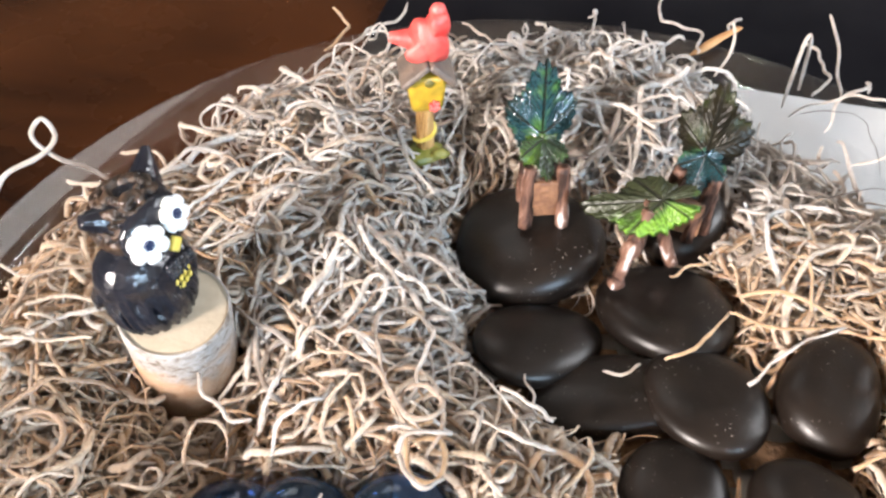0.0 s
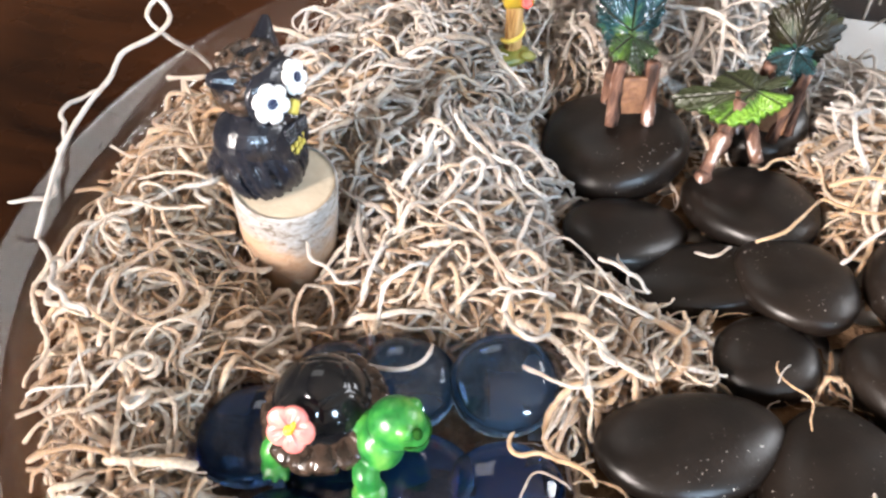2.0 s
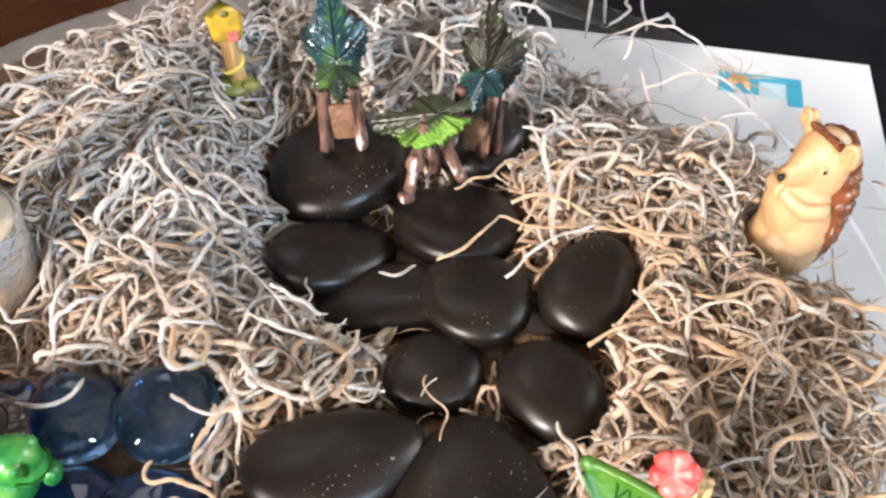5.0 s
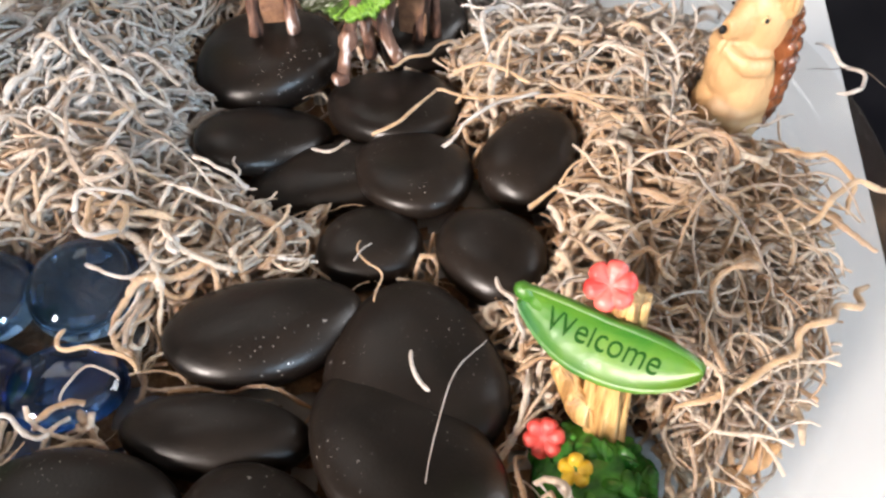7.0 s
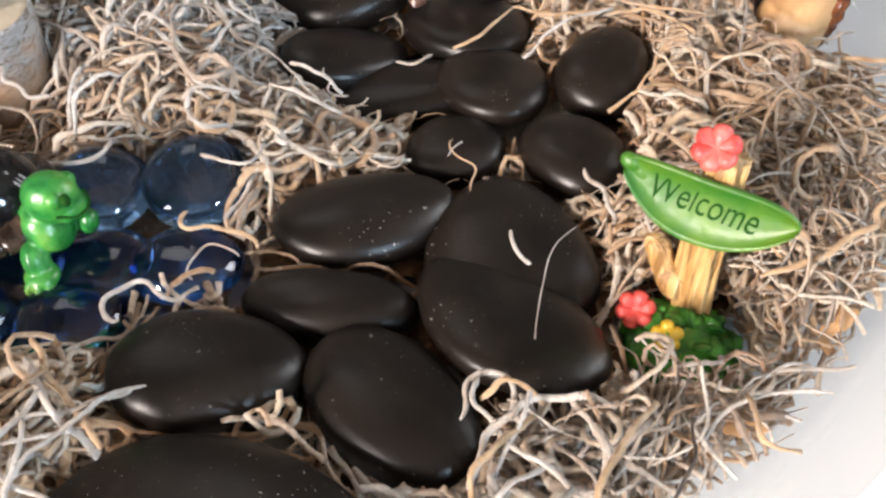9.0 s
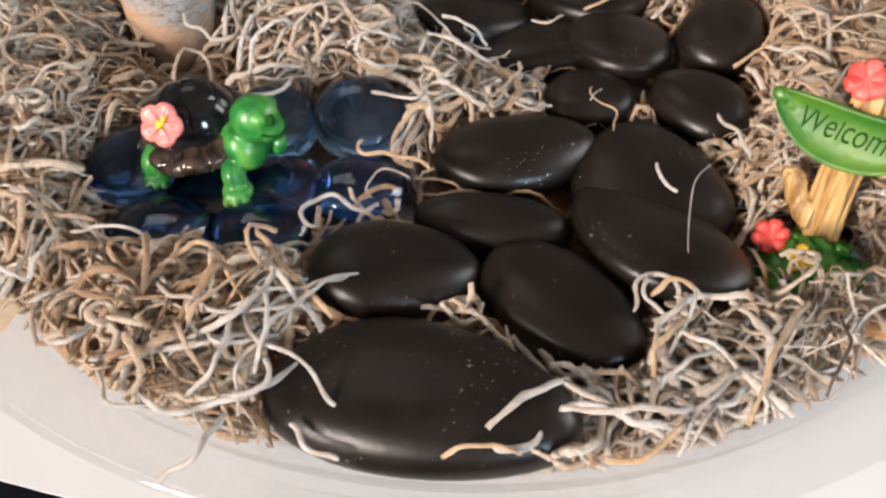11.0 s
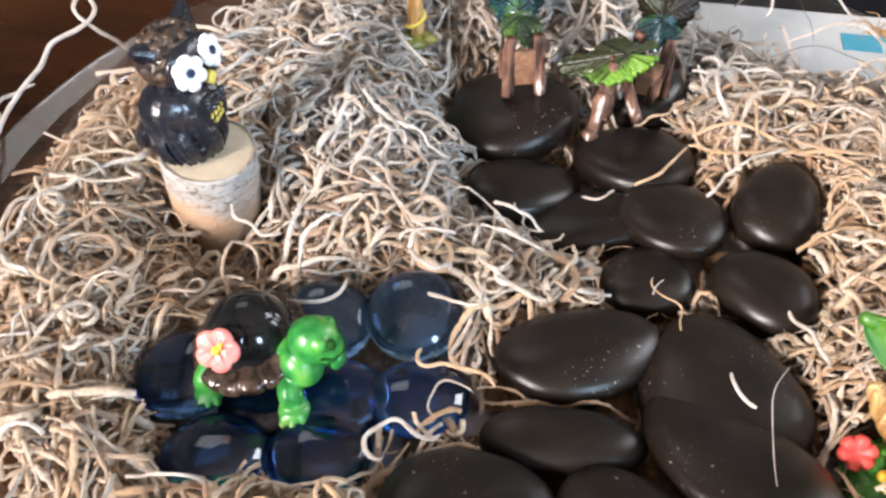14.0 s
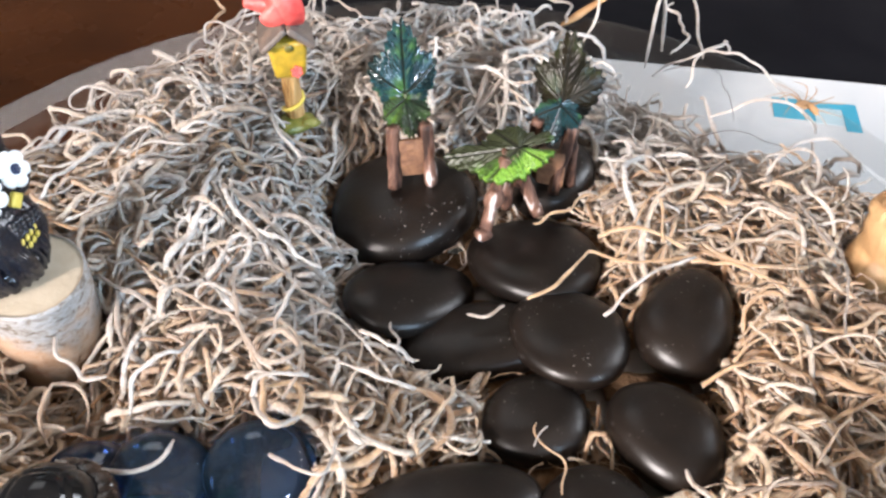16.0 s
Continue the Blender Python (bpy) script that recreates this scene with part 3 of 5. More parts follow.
river_stone(0.0361, 0.1034, 0.0128, 0.0112, 0.0190, 0.0050, 90, -6, 4, -0.10, -0.03)
river_stone(0.0564, 0.0994, 0.0170, 0.0134, 0.0151, 0.0046, 201, 5, -3, 0.08, -0.04)
river_stone(0.0828, 0.0995, 0.0180, 0.0108, 0.0159, 0.0066, 150, -2, -4, -0.09, 0.18)
river_stone(0.0451, 0.0795, 0.0141, 0.0115, 0.0109, 0.0050, 206, 3, 0, -0.08, 0.01)
river_stone(0.0703, 0.0715, 0.0172, 0.0129, 0.0108, 0.0060, 117, 1, 0, 0.00, 0.15)
river_stone(0.0250, 0.0568, 0.0177, 0.0189, 0.0117, 0.0056, 12, -1, 3, -0.10, 0.13)
river_stone(0.0526, 0.0466, 0.0157, 0.0196, 0.0165, 0.0068, 100, -1, -1, -0.19, -0.19)
river_stone(0.0492, 0.0281, 0.0192, 0.0208, 0.0140, 0.0046, 124, 13, 6, -0.08, -0.14)
river_stone(0.0176, 0.0350, 0.0172, 0.0166, 0.0076, 0.0054, 172, -1, -4, 0.02, -0.06)
river_stone(-0.0021, 0.0206, 0.0206, 0.0167, 0.0115, 0.0062, 183, 1, -11, 0.13, 0.06)
river_stone(0.0278, 0.0123, 0.0192, 0.0179, 0.0117, 0.0058, 129, 6, 1, 0.05, -0.01)
river_stone(0.0003, -0.0079, 0.0232, 0.0143, 0.0262, 0.0069, 74, -4, 4, -0.14, 0.18)

# ---- blue glass gems ----
GEMS = [(-0.0106, 0.0692, 0.0190, 0.0112, 0.0106, 0.0062, 22, 0), (-0.0306, 0.0700, 0.0178, 0.0106, 0.0100, 0.0060, 18, 6), (-0.0600, 0.0575, 0.0172, 0.0112, 0.0104, 0.0060, 12, -8),
        (-0.0105, 0.0480, 0.0164, 0.0110, 0.0092, 0.0056, 0, 4), (-0.0270, 0.0490, 0.0160, 0.0106, 0.0100, 0.0056, 0, 0), (-0.0510, 0.0372, 0.0168, 0.0110, 0.0096, 0.0056, -4, 0),
        (-0.0305, 0.0362, 0.0160, 0.0106, 0.0092, 0.0054, 6, 0), (-0.0455, 0.0725, 0.0150, 0.0100, 0.0090, 0.0052, 10, 0), (-0.0432, 0.0500, 0.0142, 0.0100, 0.0092, 0.0050, 0, 0)]


def gem_form(a, b_, c_, i):
    bm = ellipsoid(a, b_, c_, 2.2, 0.05, i * 5.3, 36, 20)
    for v in bm.verts:
        if v.co.z < 0:
            v.co.z *= 0.45
    return bm


for i, (x, y, z, a, b_, c_, tx, ty) in enumerate(GEMS):
    thing("glass_gem", gem_form(a, b_, c_, i), M_GEMPALE if i < 2 else M_GEM, pose(x, y, z, tx, ty, 0), "cobalt blue glass gem, flat-backed and glossy", "glass gem", "blue glass gems round the turtle")

LOG = (-0.0605, 0.1102)


# ---- moss ----
def covered(x, y):
    """Where loose moss lies over the end of the front stone."""
    return (x > 0.013 - 0.35 * (y + 0.010)) & (x < 0.05) & (y < -0.006)


def moss_height(x, y):
    """The top of the moss over the plan."""
    r = np.hypot(x - DISH_X, y - DISH_Y)

    def bump_at(cx, cy, s, h_):
        return h_ * np.exp(-((x - cx) ** 2 + (y - cy) ** 2) / s)

    h = 0.0265 + bump_at(-0.020, 0.165, 0.0022, 0.008) + bump_at(-0.015, 0.105, 0.0006, 0.003) + bump_at(0.115, 0.085, 0.002, 0.003) + bump_at(0.03, 0.200, 0.0020, 0.006)
    h += bump_at(-0.03, 0.005, 0.0006, 0.006) + bump_at(0.055, -0.003, 0.0003, 0.004) + bump_at(-0.085, 0.115, 0.0008, 0.004)
    path = np.exp(-((x - 0.04) / 0.030) ** 4)
    h -= 0.009 * path * (y < 0.16) * (y > -0.02)
    h -= bump_at(-0.033, 0.053, 0.0006, 0.010) + bump_at(-0.0545, 0.096, 0.0005, 0.019) + bump_at(-0.006, 0.165, 0.0002, 0.001) + bump_at(0.080, 0.022, 0.00012, 0.010) + bump_at(0.126, 0.096, 0.0003, 0.007)
    for sx, sy, sz, a, b_, c_, turn, taper, bow in STONES:
        ca, sa = math.cos(radians(turn)), math.sin(radians(turn))
        u, v = ((x - sx) * ca + (y - sy) * sa) / a, (-(x - sx) * sa + (y - sy) * ca) / b_
        gap = (np.hypot(u, v) - 1) * min(a, b_)
        h = np.where(covered(x, y), h, np.minimum(h, sz + 0.45 * c_ + 0.55 * np.maximum(gap, 0)))
    for gx, gy, gz, a, b_, c_, *_ in GEMS:
        h = np.minimum(h, gz + 0.5 * c_ + 0.55 * np.maximum(np.hypot(x - gx, y - gy) - a, 0))
    h -= 0.38 * np.clip(y - 0.122, 0, 0.04) * np.clip((x - 0.072) / 0.02, 0, 1)
    return np.where(r > 0.112, h - (r - 0.112) * 0.45, h)


def blocked(p, grow=1.0):
    """Where a strand may not run: over the stones, gems, log and figures."""
    x, y = p[..., 0], p[..., 1]
    bad = np.zeros(x.shape, bool)
    for sx, sy, sz, a, b_, c_, turn, taper, bow in STONES:
        ca, sa = math.cos(radians(turn)), math.sin(radians(turn))
        u, v = ((x - sx) * ca + (y - sy) * sa) / a, (-(x - sx) * sa + (y - sy) * ca) / b_
        v = (v - bow * (u * u - 0.35)) / np.clip(1 + taper * u, 0.3, 2)
        bad |= (u ** 2 + v ** 2 < 0.94 * grow + np.clip((p[..., 2] - sz) * 55, 0, 0.55)) & ~covered(x, y)
    for gx, gy, gz, a, b_, *_ in GEMS:
        bad |= ((x - gx) / a) ** 2 + ((y - gy) / b_) ** 2 < 1.05 * grow
    for cx, cy, r in BLOCKS:
        bad |= (x - cx) ** 2 + (y - cy) ** 2 < r * r
    return bad


BLOCKS = [(0.0775, 0.0860, 0.0075), (0.0300, 0.0960, 0.0065), (0.0640, 0.0850, 0.0050), (LOG[0], LOG[1], 0.0115), (-0.038, 0.050, 0.013), (-0.0605, 0.0560, 0.0110), (-0.044, 0.068, 0.008), (0.0812, 0.0235, 0.0112), (0.130, 0.105, 0.010), (-0.0071, 0.1705, 0.003)]


def grow_strands(bundles, seed, depth, r_mid, length, curl, fly=0.0, wild=1.0, m_=32, spread=0.0028, arc=(0.0, 2 * math.pi), ring=(0.0, 0.129), open_=0.0):
    """Curling strands in loose bundles inside the dish: paths and radii. depth: the span of layers below the moss top."""
    rng = np.random.default_rng(seed)
    size = rng.integers(1, 5, bundles)
    who = np.repeat(np.arange(bundles), size)
    count = len(who)

    def both(a, b_):  # a share for the whole bundle, a share for each strand
        return rng.normal(0, a, bundles)[who] + rng.normal(0, b_, count)

    ang, rad = rng.uniform(arc[0], arc[1], bundles), np.sqrt(rng.uniform(ring[0] ** 2, ring[1] ** 2, bundles))
    x = (DISH_X + rad * np.cos(ang))[who] + rng.normal(0, spread, count)
    y = (DISH_Y + rad * np.sin(ang))[who] + rng.normal(0, spread, count)
    layer = rng.uniform(depth[0], depth[1], bundles)[who] + rng.normal(0, 0.0015, count)
    z = np.maximum(moss_height(x, y) - layer, 0.0098)
    head = rng.uniform(0, 2 * math.pi, bundles)[who] + rng.normal(0, 0.35, count)
    ds = length * np.exp(rng.normal(0, 0.42, count)) / m_
    curl_ = wild * curl * np.exp(rng.normal(0, 0.55, bundles)[who] + rng.normal(0, 0.25, count))
    bend, rise = both(0.8, 0.5) * curl_, both(0.30 + fly, 0.25)
    slow, quick = ds / 0.017, ds / 0.010  # how fast the curl and the pitch wander along a strand
    pts = np.zeros((count, m_, 3))
    for j in range(m_):
        pts[:, j] = np.stack([x, y, z], 1)
        bend += both(0.8, 0.6) * curl_ * np.sqrt(2 * slow) - slow * bend
        head += bend * ds
        goal = np.maximum(moss_height(x, y) - layer, 0.0098)
        rise += both(0.30, 0.26) * np.sqrt(2 * quick) + np.clip((goal - z) * (60 - 45 * fly), -0.5, 0.5) - quick * rise
        rise = np.clip(rise, -1.3, 1.3)
        x, y = x + ds * np.cos(head) * np.cos(rise), y + ds * np.sin(head) * np.cos(rise)
        z = np.maximum(z + ds * np.sin(rise), 0.0095)
    out = np.hypot(pts[..., 0] - DISH_X, pts[..., 1] - DISH_Y) > np.where(pts[..., 2] > RIM_Z + 0.001, 0.142, 0.1288 - np.clip(0.026 - pts[..., 2], 0, 0.016) * 0.55)
    bare = np.arctan2(pts[..., 1] - DISH_Y, pts[..., 0] - DISH_X)  # the far left side of the glass stays bare
    out |= (fly < 0.6) & (bare > 1.45) & (bare < 2.52) & (np.hypot(pts[..., 0] - DISH_X, pts[..., 1] - DISH_Y) > 0.099 + 0.012 * np.clip(2.1 - bare, 0, 1) + 0.006 * np.sin(bare * 23))
    loose = rng.uniform(0, 1, count)[:, None] < max(open_, 0.22 if fly >= 0.3 else 0.02)  # at the far right side only a few strands lie over the paper
    edge_ = 0.072 + rng.exponential(0.008, count)[:, None] + 0.006 * np.sin(pts[..., 1] * 160)
    limit = 0.157 + rng.normal(0, 0.005, count)[:, None] - 0.20 * np.clip(pts[..., 0] - 0.095, 0, 1)
    out |= ~loose & (pts[..., 0] > edge_) & (pts[..., 1] > limit)
    stop = blocked(pts) | out
    dead = np.cumsum(stop, axis=1) > 0
    t = np.linspace(0, 1, m_)[None]
    radii = r_mid * np.exp(rng.normal(0, 0.30, count))[:, None] * (1 + 0.16 * np.sin(t * rng.uniform(5, 25, count)[:, None] + rng.uniform(0, 6, count)[:, None])) * (1 - 0.35 * t)
    radii *= 1 + 0.14 * rng.normal(0, 1, radii.shape)
    radii = np.clip(radii, 0.00008, 0.00092)
    radii[:, -1] *= 0.6
    radii[dead] = 0
    keep = (radii > 0).sum(1) > 6
    return pts[keep], radii[keep]


def greyness(p, add=0.0):
    """How grey, rather than tan, the moss is over the plan (0 to 1)."""
    x, y = p[:, 0], p[:, 1]
    g = np.full(len(x), 0.12)
    for cx, cy, s, a in ((-0.010, 0.125, 0.0012, 1.0), (0.105, 0.185, 0.0012, 1.3), (0.100, 0.145, 0.0005, -0.5), (-0.03, 0.0, 0.0015, -0.3), (-0.078, 0.045, 0.0009, 0.1), (0.11, 0.04, 0.0018, -0.1), (0.06, -0.01, 0.0006, 0.2), (0.105, 0.06, 0.003, -0.3), (0.14, 0.14, 0.0010, 0.5),
                         (-0.09, 0.13, 0.0015, -0.4), (0.095, 0.09, 0.0010, -0.5), (0.085, 0.10, 0.0006, -0.2), (0.035, 0.205, 0.0022, 0.6), (-0.03, 0.200, 0.0012, 0.3), (-0.03, 0.09, 0.0005, -0.3)):
        g = g + a * np.exp(-((x - cx) ** 2 + (y - cy) ** 2) / s)
    return np.clip(g + add + np.random.default_rng(8).normal(0, 0.22, len(x)), 0, 1)


lots = [grow_strands(1350, 1, (0.006, 0.016), 0.00044, 0.050, 110, m_=24), grow_strands(1200, 2, (0.002, 0.009), 0.00048, 0.058, 120, m_=34),
        grow_strands(760, 3, (-0.001, 0.004), 0.00058, 0.072, 100, m_=44), grow_strands(560, 4, (-0.002, 0.004), 0.00049, 0.052, 260, m_=44),
        grow_strands(220, 5, (-0.005, 0.001), 0.00054, 0.055, 150, fly=0.5, m_=42), grow_strands(240, 6, (-0.001, 0.006), 0.00017, 0.050, 110),
        grow_strands(700, 7, (0.000, 0.014), 0.00044, 0.045, 120, ring=(0.110, 0.1285)),
        grow_strands(190, 9, (-0.006, 0.004), 0.00057, 0.052, 120, fly=0.6, arc=(0.3, 2.4), ring=(0.075, 0.126)),
        grow_strands(100, 10, (-0.005, 0.002), 0.00056, 0.062, 95, fly=0.3, arc=(3.6, 5.0), ring=(0.085, 0.122)),
        grow_strands(1500, 11, (-0.0015, 0.006), 0.00011, 0.011, 150, fly=0.4, m_=9, spread=0.004),
        grow_strands(260, 12, (-0.006, 0.000), 0.00032, 0.042, 100, fly=0.35, arc=(-1.1, 0.9), ring=(0.100, 0.132)),
        grow_strands(420, 14, (0.002, 0.013), 0.00043, 0.045, 120, arc=(3.3, 4.75), ring=(0.060, 0.127), m_=26),
        grow_strands(60, 13, (-0.006, -0.001), 0.00060, 0.040, 130, fly=0.3, arc=(4.70, 5.15), ring=(0.105, 0.124)),
        grow_strands(96, 15, (-0.009, 0.012), 0.00052, 0.058, 85, fly=0.45, arc=(0.25, 1.15), ring=(0.070, 0.126), open_=1.0, m_=40),
        grow_strands(34, 16, (0.000, 0.016), 0.00024, 0.045, 110, fly=0.3, arc=(0.15, 1.0), ring=(0.075, 0.126), open_=1.0),
        grow_strands(230, 17, (-0.002, 0.011), 0.00049, 0.045, 110, arc=(3.55, 4.95), ring=(0.112, 0.1285), m_=28)]
for k, (pts, rad_) in enumerate(lots):
    me = tube_mesh("spanish_moss", pts, rad_, M_MOSS, 4 if k in (0, 1, 5, 6, 10, 11) else 3 if k == 9 else 5, greyness(pts[:, 0], (-0.5, -0.3, 0.08, 0.08, 0.3, 0.0, -0.2, 0.5, 0.15, 0.2, 0.5, -0.6, 0.3, 0.75, 0.6, -0.15)[k]))
    moss = new("spanish_moss", me)
    tagged(moss, "tangled dry Spanish moss strands, tan and grey, filling the glass dish", "moss", kind="stuff")

# matted moss sheet under the strands; the gaps' shadow is in its colour
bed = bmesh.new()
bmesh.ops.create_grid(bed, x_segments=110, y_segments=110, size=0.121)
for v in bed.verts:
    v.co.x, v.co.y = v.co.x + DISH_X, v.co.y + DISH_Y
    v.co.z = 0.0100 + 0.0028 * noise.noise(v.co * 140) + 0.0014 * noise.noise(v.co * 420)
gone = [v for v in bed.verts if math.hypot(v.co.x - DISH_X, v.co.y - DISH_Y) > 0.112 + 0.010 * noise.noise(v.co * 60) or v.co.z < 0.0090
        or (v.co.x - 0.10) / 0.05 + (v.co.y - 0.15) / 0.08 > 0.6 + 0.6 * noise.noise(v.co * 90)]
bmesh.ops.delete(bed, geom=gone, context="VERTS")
thing("shaded_moss_bed", bed, M_BED, None, "brown matted moss bed, darkened as shade under the loose strands", "moss", kind="stuff")

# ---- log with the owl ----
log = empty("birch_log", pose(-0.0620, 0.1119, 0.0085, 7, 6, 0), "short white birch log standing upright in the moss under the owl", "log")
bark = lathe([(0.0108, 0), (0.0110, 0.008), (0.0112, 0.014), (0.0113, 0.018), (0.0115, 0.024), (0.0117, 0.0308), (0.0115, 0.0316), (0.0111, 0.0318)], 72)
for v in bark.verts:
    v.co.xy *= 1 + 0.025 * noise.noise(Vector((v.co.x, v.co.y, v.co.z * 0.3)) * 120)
part("bark", bark, M_BARK, log, "white birch bark, tan lower down")
part("sawn_top", lathe([(0.0113, 0.0312), (0.0100, 0.0315), (0.005, 0.0317), (0, 0.0317)], 40), M_ENDGRAIN, log, "pale sawn end grain")
eye_l, eye_r = (0.0008, -0.0068, 0.0232), (0.0084, -0.0062, 0.0248)
rng = random.Random(31)
feathers = []
for k in range(46):  # long feathers under the wing, over the belly and the tail
    a = radians(-240 + 5.8 * k + rng.uniform(-3, 3))
    top_z, lean = rng.uniform(0.0085, 0.0150), rng.uniform(0.25, 0.55)
    p0 = (0.0018 + 0.0082 * math.cos(a), 0.0002 + 0.0071 * math.sin(a), top_z)
    mid_ = (0.0016 + 0.0092 * math.cos(a + 0.5 * lean), -0.0004 + 0.0082 * math.sin(a + 0.5 * lean), 0.0055)
    p1 = (0.0014 + 0.0078 * math.cos(a + lean), -0.0008 + 0.0070 * math.sin(a + lean), 0.0010)
    feathers.append(rod([p0, mid_, p1], rng.uniform(0.0005, 0.0010), 7, 0.5))
owl_body = fused([
    egg((0.0020, 0.0002, 0.0092), (0.0090, 0.0080, 0.0094), (6, 8, 0), 2.2, 0.05, 2),
    *feathers,
    egg((0.0006, 0.0002, 0.0122), (0.0086, 0.0076, 0.0072), (-4, 20, -10), 2.2, 0.06, 7), cone((-0.0002, 0.0030, 0.0100), (-0.0046, 0.0098, 0.0028), 0.0060, 0.0022, 14),
    *[rod([(-0.0062 + 0.0016 * k, 0.0036 - 0.0016 * k, 0.0104 - 0.0003 * k), (-0.0074 + 0.0015 * k, 0.0052 - 0.0022 * k, 0.0064), (-0.0064 + 0.0019 * k, 0.0082 - 0.0030 * k, 0.0024)], 0.0008, 7, 0.6) for k in range(5)],
    egg((0.0014, -0.0008, 0.0030), (0.0082, 0.0074, 0.0036), (0, 0, 0), 2.4, 0.06, 10),
    egg((0.0090, 0.0004, 0.0112), (0.0034, 0.0066, 0.0075), (0, -14, 0), 2, 0.06, 8),
    egg((0.0050, 0.0016, 0.0232), (0.0082, 0.0074, 0.0068), (0, -8, 0), 2.3, 0.05, 4),
    egg((0.0048, -0.0042, 0.0230), (0.0076, 0.0028, 0.0060), (-8, -8, 0), 2.4, 0.03, 5),
    cone((0.0112, 0.0044, 0.0262), (0.0156, 0.0066, 0.0312), 0.0038, 0.0008),
    cone((0.0004, 0.0018, 0.0256), (-0.0046, 0.0034, 0.0280), 0.0040, 0.0014)], 0.00026, 1)
owl_bits = [(owl_body, M_OWL)]
rng = random.Random(3)
crown = [egg((0.0050, 0.0018, 0.0232), (0.0081, 0.0072, 0.0067), (0, -8, 0), 2.3, 0.05, 4)]
for k in range(230):  # small feathers over the crown and the side of the head
    a, e = radians(rng.uniform(95, 255) if k < 150 else rng.uniform(0, 360)), rng.uniform(-0.75, 0.95) if k < 150 else rng.uniform(0.75, 1.3)
    at = (0.0050 + 0.0084 * math.cos(e) * math.cos(a), 0.0018 + 0.0077 * math.cos(e) * math.sin(a), 0.0232 + 0.0070 * math.sin(e))
    crown.append(egg(at, (0.0010, 0.0006, 0.0011), (25, 0, math.degrees(a) + 90), 2, 0, 0, 7, 5))
owl_bits.append((fused(crown, 0.00028, 0), M_FEATHER))
for k in range(22):  # scalloped feathers of the breast
    at = (0.0030 + 0.0011 * (k % 6), -0.0072 + 0.0001 * (k % 3), 0.0152 - 0.0011 * (k // 6))
    owl_bits.append((egg(at, (0.0008, 0.0008, 0.0007), (0, 0, 0), 2, 0, 0, 8, 6), M_OWL))
for p, r, side in ((eye_l, 0.0042, -0.20), (eye_r, 0.0039, 0.30)):
    look_ = Vector((side, -1, 0.30))
    owl_bits.append((moved(flower(r, 6, 0.0013, 0.24), facing(p, look_)), M_WHITE))
    q = Vector(p) + look_.normalized() * 0.0008
    owl_bits.append((moved(flower(0.0011, 6, 0.0007, 0.1), facing(q, look_)), M_PUPIL))
owl_bits.append((moved(box(0.0026, 0.0014, 0.0026, 0.0004), pose(0.0056, -0.0080, 0.0200, -12, 45, 0) @ Matrix.Diagonal((0.8, 1, 1.15, 1))), M_GOLD))
for k in range(5):  # yellow scallops on the chest
    for side in (-1, 1):
        at = (0.0044 + 0.0012 * (k - 2), -0.0078 + 0.0002 * abs(k - 2), 0.0094 + side * 0.0009 + 0.0004 * k)
        owl_bits.append((egg(at, (0.00042, 0.0005, 0.0008), (0, 25, 0), 2, 0, 0, 8, 6), M_GOLD))
joined("owl_figurine", owl_bits, pose(-0.0632, 0.1075, 0.0396, 0, 0, 57), "glazed dark owl figurine with white flower eyes on a log", "figurine")

# ---- turtle on the gems ----
D = Vector((0.98, -0.2, 0.0))  # the way the head looks
HEAD = Vector((0.0130, -0.0058, 0.0168))
